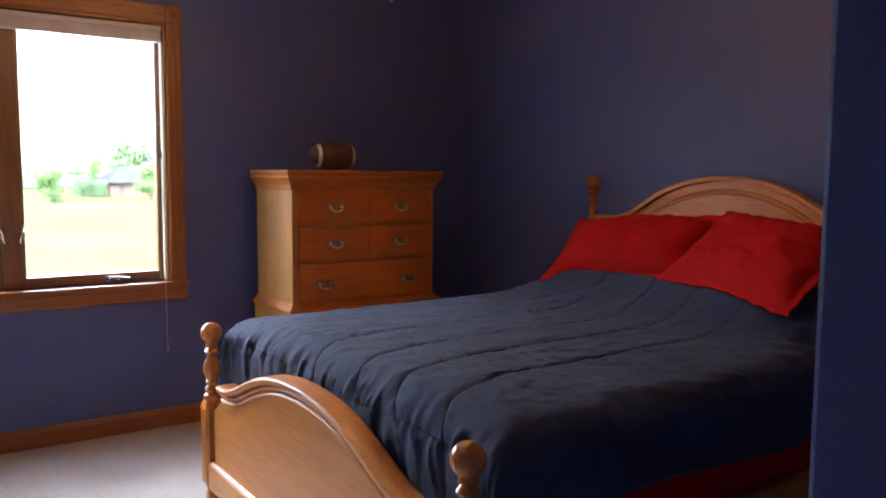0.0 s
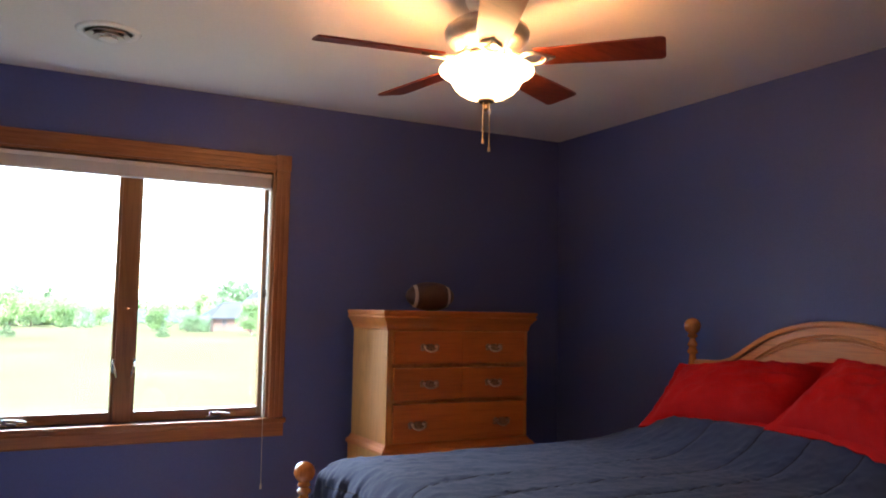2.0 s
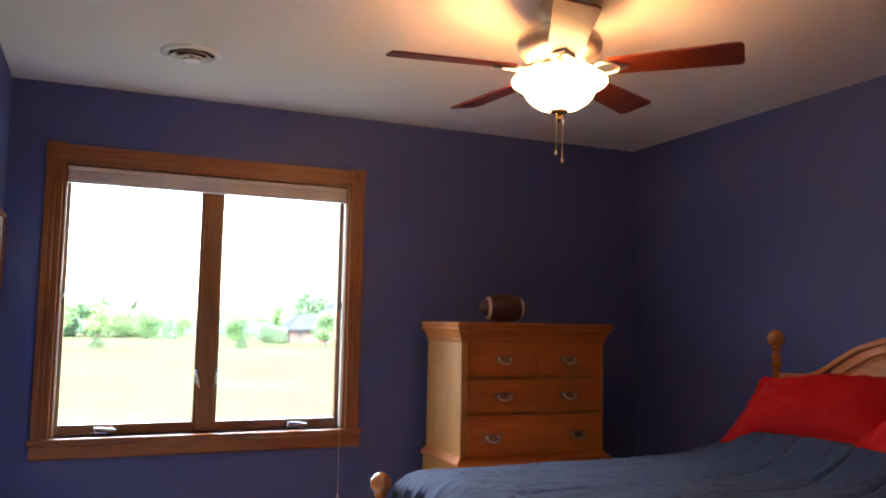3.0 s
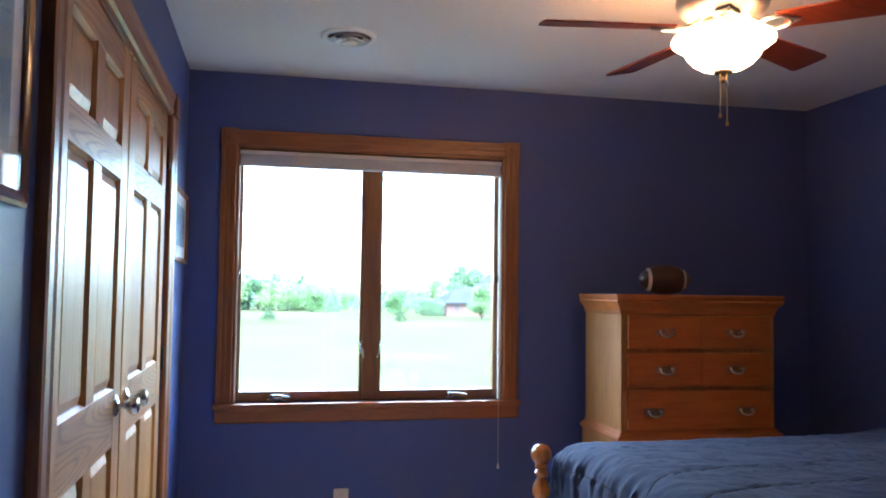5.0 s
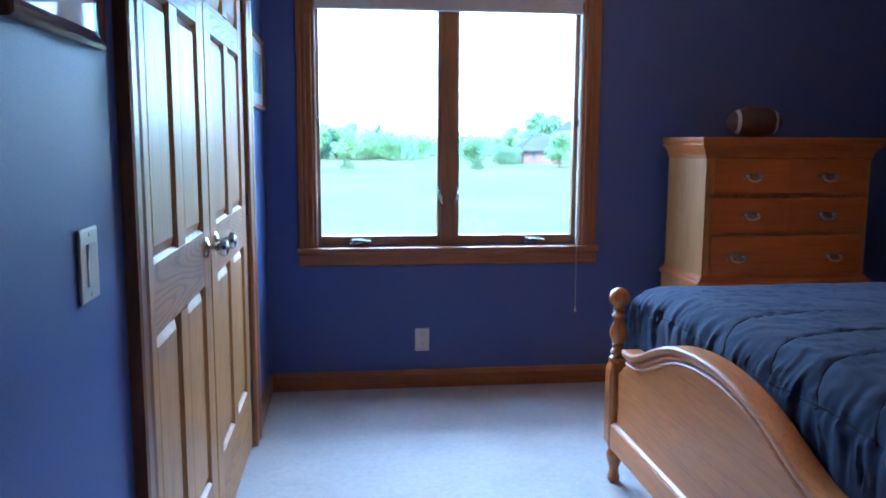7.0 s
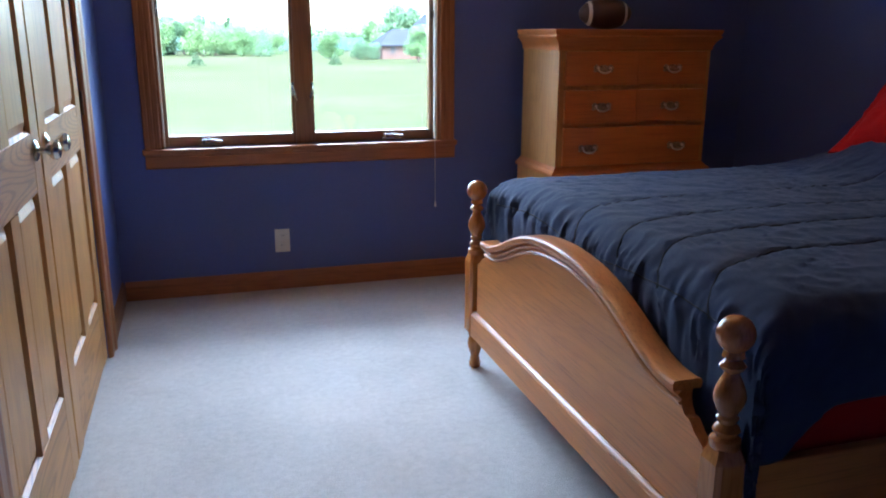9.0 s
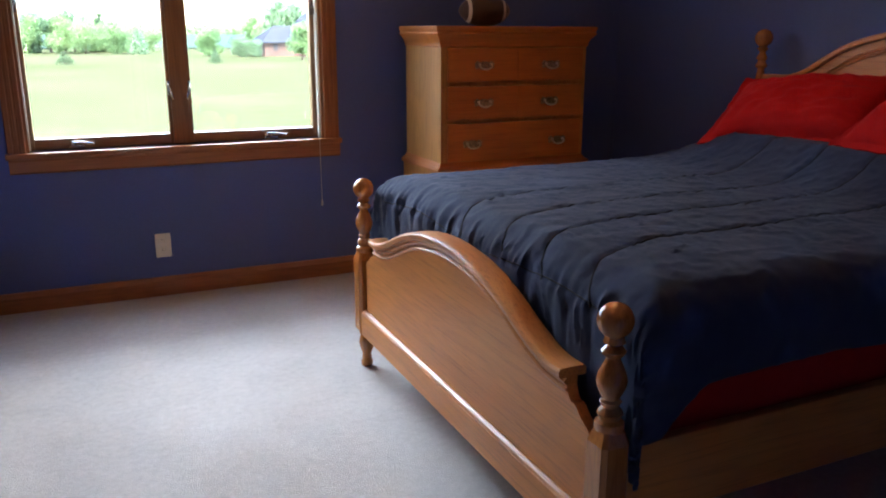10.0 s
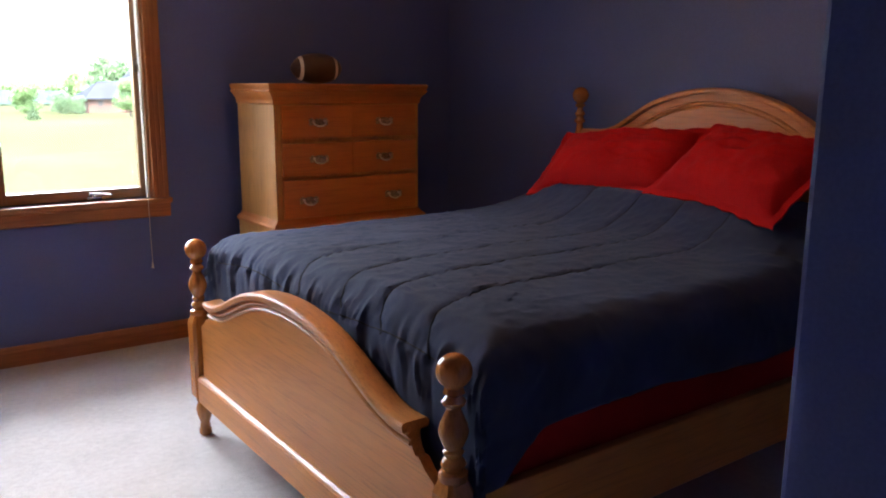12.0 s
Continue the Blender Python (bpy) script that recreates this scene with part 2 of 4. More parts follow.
def part(name, bm, mat, parent, label="", smooth=False):
    """Links a bmesh, given in world coordinates, as one mesh under a thing or under a part."""
    root = ROOT[parent]
    bmesh.ops.translate(bm, verts=bm.verts, vec=-root)
    ob = solid(name, bm, mat, None, smooth)
    ob.parent = parent
    ROOT[ob] = root
    return tagged(ob, label) if label else ob


def single(name, bm, mat, place, label, category, group="", kind="", smooth=False):
    ob = solid(name, bm, mat, place, smooth)
    ROOT[ob] = Vector(place)
    return tagged(ob, label, category, group, kind)


def box(bm, x0, x1, y0, y1, z0, z1, bevel=0.0, seg=2):
    c = bmesh.ops.create_cube(bm, size=1.0)["verts"]
    for v in c:
        v.co = Vector(((x0 + x1) / 2 + v.co.x * (x1 - x0), (y0 + y1) / 2 + v.co.y * (y1 - y0), (z0 + z1) / 2 + v.co.z * (z1 - z0)))
    if bevel:
        es = {e for v in c for e in v.link_edges}
        bmesh.ops.bevel(bm, geom=list(es), offset=bevel, segments=seg, affect="EDGES", profile=0.6)
    return bm


def B(*a, **k):
    return box(bmesh.new(), *a, **k)


def lathe(bm, profile, cx, cy, n=20, axis="z"):
    """Turns a profile of (radius, height) about an upright axis, or about one along x or y."""
    rings = []
    for r, h in profile:
        ring = []
        for i in range(n):
            a = 2 * math.pi * i / n
            p = (r * math.cos(a), r * math.sin(a), h)
            if axis == "x":
                p = (h, p[0], p[1])
                ring.append(bm.verts.new((p[0], p[1] + cx, p[2] + cy)))
            elif axis == "y":
                p = (p[0], h, p[1])
                ring.append(bm.verts.new((p[0] + cx, p[1], p[2] + cy)))
            else:
                ring.append(bm.verts.new((p[0] + cx, p[1] + cy, p[2])))
        rings.append(ring)
    for a, b in zip(rings, rings[1:]):
        for i in range(n):
            bm.faces.new((a[i], a[(i + 1) % n], b[(i + 1) % n], b[i]))
    if profile[0][0] > 1e-5:
        bm.faces.new(rings[0][::-1])
    if profile[-1][0] > 1e-5:
        bm.faces.new(rings[-1])
    bmesh.ops.remove_doubles(bm, verts=bm.verts, dist=1e-5)
    return bm


def tube(bm, pts, r, n=8, closed=False):
    """A round bar along a line of points."""
    pts = [Vector(p) for p in pts]
    rings = []
    for i, p in enumerate(pts):
        d = (pts[min(i + 1, len(pts) - 1)] - pts[max(i - 1, 0)]).normalized()
        side = d.orthogonal() if abs(d.z) > 0.9 else d.cross(Vector((0, 0, 1)))
        side.normalize()
        up = side.cross(d)
        rad = r[i] if isinstance(r, (list, tuple)) else r
        rings.append([bm.verts.new(p + rad * (math.cos(a) * side + math.sin(a) * up)) for a in (2 * math.pi * k / n for k in range(n))])
    for a, b in zip(rings, rings[1:]):
        for k in range(n):
            bm.faces.new((a[k], a[(k + 1) % n], b[(k + 1) % n], b[k]))
    bm.faces.new(rings[0][::-1])
    bm.faces.new(rings[-1])
    return bm


def prism(bm, poly, to3d, d0, d1):
    """A flat outline, pushed from depth d0 to d1; to3d(u, v, depth) places it."""
    a = [bm.verts.new(to3d(u, v, d0)) for u, v in poly]
    b = [bm.verts.new(to3d(u, v, d1)) for u, v in poly]
    bm.faces.new(a)
    bm.faces.new(b[::-1])
    for i in range(len(poly)):
        j = (i + 1) % len(poly)
        bm.faces.new((a[i], b[i], b[j], a[j]))
    return bm


def sweep(bm, section, path, to3d, close=True):
    """Carries a section of (out, depth) along a flat line of (u, v), out being to its left."""
    rings = []
    for i, (u, v) in enumerate(path):
        a, b = path[max(i - 1, 0)], path[min(i + 1, len(path) - 1)]
        du, dv = b[0] - a[0], b[1] - a[1]
        k = math.hypot(du, dv)
        nu, nv = -dv / k, du / k
        rings.append([bm.verts.new(to3d(u + nu * o, v + nv * o, d)) for o, d in section])
    m = len(section)
    for a, b in zip(rings, rings[1:]):
        for j in range(m):
            bm.faces.new((a[j], a[(j + 1) % m], b[(j + 1) % m], b[j]))
    bm.faces.new(rings[0])
    bm.faces.new(rings[-1][::-1])
    return bm


# ---- floor, ceiling, walls ----
bm = B(XW - T, XE + T, NY - T, YN + T, -0.12, 0.0)
tagged(solid("floor", bm, CARPET), "light grey-beige cut pile carpet, wall to wall", "floor", kind="structure")
bm = B(XW - T, XE + T, NY - T, YN + T, CEIL, CEIL + 0.2)
tagged(solid("ceiling", bm, CEILING), "white lightly textured plaster ceiling", "ceiling", kind="structure")

bm = bmesh.new()
box(bm, XW - T, WX0, YN, YN + T, 0, CEIL)
box(bm, WX1, XE + T, YN, YN + T, 0, CEIL)
box(bm, WX0, WX1, YN, YN + T, 0, WZ0)
box(bm, WX0, WX1, YN, YN + T, WZ1, CEIL)
tagged(solid("wall_north", bm, PAINT), "blue painted wall with the window in it", "wall", kind="structure")
bm = bmesh.new()
box(bm, XW - T, XW, NY - T, CY0, 0, CEIL)
box(bm, XW - T, XW, CY1, YN, 0, CEIL)
box(bm, XW - T, XW, CY0, CY1, CZ1, CEIL)
tagged(solid("wall_west", bm, PAINT), "blue painted wall with the closet in it", "wall", kind="structure")
tagged(solid("wall_east", B(XE, XE + T, YS - T, YN, 0, CEIL), PAINT), "blue painted wall behind the bed's headboard", "wall", kind="structure")
tagged(solid("wall_south", B(NX + T, XE, YS - T, YS, 0, CEIL), PAINT), "plain blue painted wall", "wall", kind="structure")
tagged(solid("wall_recess", B(NX, NX + T, NY - T, YS, 0, CEIL, bevel=0.006), PAINT), "blue painted wall end with a rounded corner", "wall", kind="structure")
# unseen wall, added only to close the recess behind the camera
tagged(solid("wall_closing_entry", B(XW, NX, NY - T, NY, 0, CEIL), PAINT), "unseen plain blue wall added to close the entry recess", "wall", kind="structure")
# unseen shell added behind the closet doors to keep light from leaking in
bm = bmesh.new()
box(bm, XW - 0.75, XW - 0.70, CY0 - 0.1, CY1 + 0.1, 0, CEIL)
box(bm, XW - 0.70, XW - T, CY0 - 0.1, CY0 - 0.05, 0, CEIL)
box(bm, XW - 0.70, XW - T, CY1 + 0.05, CY1 + 0.1, 0, CEIL)
tagged(solid("closet_light_block", bm, PAINT), "unseen wall added behind the closet doors against light leaks", "wall", kind="structure")

# baseboards: a stepped oak profile
BASE = [(0, 0), (0, 0.016), (0.072, 0.016), (0.083, 0.011), (0.092, 0.009), (0.098, 0.004), (0.098, 0)]


def baseboard(name, a, b, at, axis, sign, mat):
    bm = bmesh.new()
    if axis == "x":
        prism(bm, [(z, d) for z, d in BASE], lambda z, d, q: (q, at + sign * d, z), a, b)
    else:
        prism(bm, [(z, d) for z, d in BASE], lambda z, d, q: (at + sign * d, q, z), a, b)
    tagged(solid(name, bm, mat), "varnished oak baseboard with a moulded top edge", "baseboard", kind="structure")


baseboard("baseboard", XW + 0.016, XE - 0.016, YN, "x", -1, OAK_X)
baseboard("baseboard", CY1 + 0.120, YN, XW, "y", 1, OAK_Y)
baseboard("baseboard", NY, CY0 - 0.120, XW, "y", 1, OAK_Y)
baseboard("baseboard", YS, YN, XE, "y", -1, OAK_Y)
baseboard("baseboard", NX + T, XE - 0.016, YS, "x", 1, OAK_X)

# ---- window ----
win = thing("window_1", (0.502, YN, WZ0), "oak double casement window with a raised white shade", "window", kind="structure")
CW = 0.078


def casing_strip(name, x0, x1, z0, z1, along, mat):
    """Flat casing with two shallow grooves along it."""
    bm = bmesh.new()
    sec = [(0, 0), (0, 0.016), (0.004, 0.020), (0.022, 0.020), (0.024, 0.0182), (0.030, 0.0182), (0.032, 0.020), (0.046, 0.020), (0.048, 0.0182),
           (0.054, 0.0182), (0.056, 0.020), (0.074, 0.020), (0.078, 0.016), (0.078, 0)]
    if along == "z":
        prism(bm, sec, lambda u, d, q: (x0 + u, YN - d, q), z0, z1)
    else:
        prism(bm, sec, lambda u, d, q: (q, YN - d, z0 + u), x0, x1)
    return part(name, bm, mat, win)


casing_strip("side_casing", WX0 - CW, WX0, WZ0, WZ1, "z", OAK_Z)
casing_strip("side_casing", WX1, WX1 + CW, WZ0, WZ1, "z", OAK_Z)
casing_strip("head_casing", WX0, WX1, WZ1, WZ1 + CW, "x", OAK_X)
for x in (WX0 - CW, WX1):
    bm = B(x - 0.002, x + CW + 0.002, YN - 0.026, YN, WZ1, WZ1 + CW + 0.006, bevel=0.003)
    lathe(bm, [(0.0, YN - 0.034), (0.010, YN - 0.032), (0.014, YN - 0.028), (0.024, YN - 0.029), (0.028, YN - 0.025)], x + CW / 2, WZ1 + CW / 2 + 0.003, 18, "y")
    part("corner_block", bm, OAK_Z, win, "square oak block with a turned rosette", True)
part("window_sill", B(WX0 - CW - 0.010, WX1 + CW + 0.014, YN - 0.034, YN + 0.060, WZ0 - 0.027, WZ0, bevel=0.006), OAK_X, win)
bm = bmesh.new()
prism(bm, [(0, 0), (0, 0.012), (0.008, 0.018), (0.058, 0.018), (0.066, 0.022), (0.070, 0.022), (0.070, 0)], lambda z, d, q: (q, YN - d, WZ0 - 0.097 + z), WX0 - CW, WX1 + CW + 0.004)
part("apron", bm, OAK_X, win)
# liner of the opening
part("side_jamb", B(WX0, WX0 + 0.012, YN - 0.004, YN + T, WZ0, WZ1 - 0.012), OAK_Z, win)
part("side_jamb", B(WX1 - 0.012, WX1, YN - 0.004, YN + T, WZ0, WZ1 - 0.012), OAK_Z, win)
part("head_jamb", B(WX0, WX1, YN - 0.004, YN + T, WZ1 - 0.012, WZ1), OAK_X, win)
# cream strips put the light on the oak jambs into colour
part("lit_strip", B(WX1 - 0.020, WX1 - 0.012, YN + 0.012, YN + 0.050, WZ0 + 0.002, WZ1 - 0.1), JAMB_LIT, win, "cream strip painted for daylight on the window jamb")
part("lit_strip", B(WX0 + 0.012, WX0 + 0.018, YN + 0.012, YN + 0.050, WZ0 + 0.002, WZ1 - 0.1), JAMB_LIT, win, "cream strip painted for daylight on the window jamb")
MUL0, MUL1 = 0.454, 0.537
part("mullion", B(MUL0, MUL1, YN + 0.050, YN + T, WZ0, WZ1 - 0.012, bevel=0.004), SASH_Z, win)
GZ0, GZ1 = 0.812, 2.000
for x0, x1, g0, g1 in ((WX0 + 0.012, MUL0, -0.172, 0.438), (MUL1, WX1 - 0.012, 0.553, 1.168)):
    bm = bmesh.new()
    box(bm, x0, g0, YN + 0.062, YN + 0.112, WZ0, WZ1 - 0.012, bevel=0.004)
    box(bm, g1, x1, YN + 0.062, YN + 0.112, WZ0, WZ1 - 0.012, bevel=0.004)
    sash = part("sash", bm, SASH_Z, win, "dark oak casement sash, paled for window glare")
    bm = bmesh.new()
    box(bm, g0, g1, YN + 0.064, YN + 0.110, WZ0, GZ0, bevel=0.004)
    box(bm, g0, g1, YN + 0.064, YN + 0.110, GZ1, WZ1 - 0.012, bevel=0.004)
    part("sash_rail", bm, SASH_X, sash)
    pane = part("pane", B(g0 - 0.006, g1 + 0.006, YN + 0.086, YN + 0.090, GZ0 - 0.006, GZ1 + 0.006), glass_m, sash)
    pane.visible_shadow = False
# sash locks: small curved levers on the mullion's sides and outer stiles
for x, s in ((0.446, 1), (0.545, -1), (-0.180, -1), (1.180, 1)):
    for z in ((1.035,) if 0 < x < 1 else (1.42,)):
        bm = B(x - 0.007, x + 0.007, YN + 0.054, YN + 0.062, z - 0.035, z + 0.035, bevel=0.002)
        tube(bm, [(x, YN + 0.056, z + 0.02), (x + s * 0.004, YN + 0.040, z), (x + s * 0.012, YN + 0.034, z - 0.03), (x + s * 0.018, YN + 0.030, z - 0.055)], [0.005, 0.006, 0.006, 0.004])
        part("sash_lock", bm, CHROME if 0 < x < 1 else BRONZE, win, "small metal sash lock lever", True)
# cranks
for x in (0.015, 0.945):
    bm = B(x - 0.045, x + 0.030, YN + 0.034, YN + 0.064, WZ0, WZ0 + 0.020, bevel=0.006)
    lathe(bm, [(0.012, WZ0 + 0.018), (0.012, WZ0 + 0.034), (0.008, WZ0 + 0.040), (0, WZ0 + 0.041)], x - 0.020, YN + 0.040, 14)
    crank = part("crank", bm, CHROME, win, "chrome folding window crank", True)
    bm = tube(bmesh.new(), [(x - 0.022, YN + 0.036, WZ0 + 0.033), (x + 0.010, YN + 0.024, WZ0 + 0.034), (x + 0.045, YN + 0.018, WZ0 + 0.028), (x + 0.068, YN + 0.020, WZ0 + 0.026)], [0.006, 0.007, 0.008, 0.006], 10)
    part("crank_arm", bm, CHROME, crank, "", True)
# raised shade
shade = thing("window_shade", (0.502, YN + 0.03, 1.968), "raised white pleated window shade stacked under its headrail", "window shade")
part("headrail", B(WX0 + 0.014, WX1 - 0.014, YN + 0.004, YN + 0.046, 2.022, 2.046, bevel=0.004), SHADE_WHITE, shade)
for k in range(5):
    part("pleat", B(WX0 + 0.018, WX1 - 0.018, YN + 0.008, YN + 0.042, 1.982 + k * 0.008, 1.989 + k * 0.008, bevel=0.003), SHADE_WHITE, shade)
part("bottom_rail", B(WX0 + 0.016, WX1 - 0.016, YN + 0.006, YN + 0.044, 1.966, 1.981, bevel=0.005), SHADE_WHITE, shade)
part("cord", tube(bmesh.new(), [(1.164, YN - 0.010, 2.024), (1.167, YN - 0.038, 1.9), (1.172, YN - 0.040, 0.86), (1.177, YN - 0.030, 0.43)], 0.0012, 6), SHADE_WHITE, shade, "thin white pull cord")
part("tassel", lathe(bmesh.new(), [(0, 0.432), (0.003, 0.430), (0.006, 0.410), (0.006, 0.402), (0, 0.400)], 1.177, YN - 0.030, 10), SHADE_WHITE, shade, "small white plastic tassel", True)
part("cleat", lathe(bmesh.new(), [(0, 0.884), (0.006, 0.880), (0.004, 0.872), (0.006, 0.862), (0, 0.858)], 1.172, YN - 0.040, 10), SHADE_WHITE, shade, "small cord bead", True)

# ---- closet with its two doors ----
cas = thing("closet_trim", (XW, 2.472, 0), "varnished oak casing round the closet opening", "door casing", kind="structure")


def oak_casing(y0, y1, z0, z1, along):
    bm = bmesh.new()
    sec = [(0, 0), (0, 0.024), (0.008, 0.027), (0.020, 0.024), (0.030, 0.019), (0.060, 0.017), (0.070, 0.020), (0.078, 0.018), (0.084, 0.010), (0.084, 0)]
    if along == "z":
        flip = y0 > 2
        w = y1 - y0
        prism(bm, sec, lambda u, d, q: (XW + d, (y1 - u * w / 0.084) if flip else (y0 + u * w / 0.084), q), z0, z1)
        part("side_casing", bm, OAK_Z, cas)
    else:
        prism(bm, sec, lambda u, d, q: (XW + d, q, z1 - u), y0, y1)
        part("head_casing", bm, OAK_Y, cas)


oak_casing(CY0 - 0.118, CY0, 0, CZ1, "z")
oak_casing(CY1, CY1 + 0.118, 0, CZ1, "z")
oak_casing(CY0, CY1, CZ1, CZ1 + 0.084, "y")
for y0, y1 in ((CY0 - 0.121, CY0), (CY1, CY1 + 0.121)):
    part("corner_block", B(XW, XW + 0.032, y0, y1, CZ1, CZ1 + 0.088, bevel=0.003), OAK_Z, cas)
part("head_jamb", B(XW - T, XW - 0.002, CY0, CY1, CZ1 - 0.012, CZ1), OAK_Y, cas)
for y in (2.440, 2.505):
    part("ball_catch", B(XW - 0.018, XW + 0.004, y - 0.018, y + 0.018, CZ1 - 0.0165, CZ1 - 0.0125, bevel=0.0015), BRASS, cas, "polished brass ball catch")


def panel_field(bm, y0, y1, z0, z1, x):
    """A raised field: sloped sides up to a flat middle."""
    s = 0.030
    a = [bm.verts.new((x - 0.014, y, z)) for y, z in ((y0, z0), (y1, z0), (y1, z1), (y0, z1))]
    b = [bm.verts.new((x - 0.013, y, z)) for y, z in ((y0 + .006, z0 + .006), (y1 - .006, z0 + .006), (y1 - .006, z1 - .006), (y0 + .006, z1 - .006))]
    c = [bm.verts.new((x - 0.004, y, z)) for y, z in ((y0 + s, z0 + s), (y1 - s, z0 + s), (y1 - s, z1 - s), (y0 + s, z1 - s))]
    for p, q in ((a, b), (b, c)):
        for i in range(4):
            bm.faces.new((p[i], p[(i + 1) % 4], q[(i + 1) % 4], q[i]))
    bm.faces.new(c)
    d = [bm.verts.new((x - 0.026, v.co.y, v.co.z)) for v in a]
    for i in range(4):
        bm.faces.new((a[i], d[i], d[(i + 1) % 4], a[(i + 1) % 4]))
    bm.faces.new(d[::-1])
    return bm


def stick(x0, x1, y0, y1, z0, z1, along):
    """A stile or rail with sloped inner edges."""
    bm = bmesh.new()
    c = 0.011
    if along == "z":
        prism(bm, [(y0, x0), (y0, x1 - c), (y0 + c * .8, x1), (y1 - c * .8, x1), (y1, x1 - c), (y1, x0)], lambda u, d, q: (d, u, q), z0, z1)
    else:
        prism(bm, [(z0, x0), (z0, x1 - c), (z0 + c * .8, x1), (z1 - c * .8, x1), (z1, x1 - c), (z1, x0)], lambda u, d, q: (d, q, u), y0, y1)
    return bm


def closet_door(y0, y1, hinge_y, knob_y):
    x = XW - 0.002
    st = 0.108 * (y1 - y0) / 0.79 + 0.004
    midw = 0.100 * (y1 - y0) / 0.79
    d = thing("closet_door", (x, (y0 + y1) / 2, 0.015), "closed six-panel varnished oak closet door", "door", "closet doors")
    zs = [0.015, 0.290, 0.880, 1.056, 1.632, 1.742, 1.925, 2.028]
    for a, b in ((y0, y0 + st), (y1 - st, y1)):
        part("stile", stick(x - 0.034, x, a, b, zs[0], zs[7], "z"), DOOR_Z, d)
    for a, b in ((zs[0], zs[1]), (zs[2], zs[3]), (zs[4], zs[5]), (zs[6], zs[7])):
        part("rail", stick(x - 0.034, x - 0.0006, y0 + st - 0.008, y1 - st + 0.008, a, b, "y"), DOOR_Y, d)
    mid = (y0 + y1) / 2
    for a, b in ((zs[1], zs[2]), (zs[3], zs[4]), (zs[5], zs[6])):
        part("muntin", stick(x - 0.034, x - 0.0004, mid - midw / 2, mid + midw / 2, a - 0.006, b + 0.006, "z"), DOOR_Z, d)
        for p, q in ((y0 + st, mid - midw / 2), (mid + midw / 2, y1 - st)):
            part("panel", panel_field(bmesh.new(), p - 0.004, q + 0.004, a - 0.004, b + 0.004, x - 0.002), DOOR_Z, d)
    for z in (0.25, 1.05, 1.86):
        bm = tube(bmesh.new(), [(x + 0.006, hinge_y, z - 0.045), (x + 0.006, hinge_y, z + 0.045)], 0.0065, 10)
        part("hinge", bm, BRONZE, d, "dark bronze butt hinge", True)
    bm = lathe(bmesh.new(), [(0, x), (0.030, x + 0.001), (0.030, x + 0.005), (0.022, x + 0.010), (0.010, x + 0.014), (0.009, x + 0.030), (0.016, x + 0.036),
                             (0.026, x + 0.046), (0.027, x + 0.055), (0.022, x + 0.064), (0.010, x + 0.068), (0, x + 0.0685)], knob_y, 1.0, 22, "x")
    part("knob", bm, CHROME, d, "polished nickel round door knob", True)


closet_door(CY0 + 0.004, 2.470, CY0 + 0.006, 2.375)
closet_door(2.474, CY1 - 0.004, CY1 - 0.006, 2.545)


# ---- pictures, switch, outlet ----
def picture(y0, y1, z0, z1, label, fw, mats):
    x = XW + 0.003
    p = thing("framed_picture", (XW, (y0 + y1) / 2, z0), label, "picture", "framed pictures")
    sec = [(0, 0), (0, 0.012), (0.006, 0.016), (0.012, 0.014), (0.018, 0.0115), (fw, 0.0095), (fw, 0)]

    def strip(a, b, along, low):
        bm = bmesh.new()
        rings = []
        for q, inset in ((a, -1), (b, 1)):
            ring = []
            for u, dep in sec:
                if along == "y":
                    ring.append(bm.verts.new((x + dep, q - inset * u, (z0 + u) if low else (z1 - u))))
                else:
                    ring.append(bm.verts.new((x + dep, (y0 + u) if low else (y1 - u), q - inset * u)))
            rings.append(ring)
        m = len(sec)
        for j in range(m):
            bm.faces.new((rings[0][j], rings[0][(j + 1) % m], rings[1][(j + 1) % m], rings[1][j]))
        bm.faces.new(rings[0])
        bm.faces.new(rings[1][::-1])
        return bm
    part("frame_rail", strip(y0, y1, "y", True), mats[0], p)
    part("frame_rail", strip(y0, y1, "y", False), mats[0], p)
    part("frame_stile", strip(z0, z1, "z", True), mats[1], p)
    part("frame_stile", strip(z0, z1, "z", False), mats[1], p)
    a, b, c, d = y0 + fw - 0.002, y1 - fw + 0.002, z0 + fw - 0.002, z1 - fw + 0.002
    part("mat_board", B(x, x + 0.004, a, b, c, d), MAT_BOARD, p, "off-white mat board")
    k = 0.055
    part("print", B(x + 0.0042, x + 0.005, a + k, b - k, c + k, d - k), PRINT, p, "misty blue-grey landscape print")
    part("glazing", B(x + 0.007, x + 0.009, a, b, c, d), pane_m, p, "clear picture glass").visible_shadow = False


picture(1.010, 1.402, 1.462, 1.900, "blue-grey landscape print in a dark mahogany frame", 0.026, (FRAME_Y, FRAME_Z))
picture(3.565, 4.105, 1.453, 1.790, "small landscape print in a reddish-brown wood frame", 0.022, (OAK_Y, OAK_Z))

sw = thing("light_switch", (XW, 1.288, 1.060), "ivory rocker light switch plate on the blue wall", "light switch")
bm = B(XW + 0.0005, XW + 0.007, 1.243, 1.333, 1.060, 1.177, bevel=0.004)
part("plate", bm, IVORY, sw)
bm = bmesh.new()
prism(bm, [(1.084, 0.004), (1.084, 0.009), (1.120, 0.0085), (1.152, 0.0115), (1.152, 0.004)], lambda z, d, q: (XW + d, q, z), 1.2715, 1.3045)
part("rocker", bm, IVORY, sw)
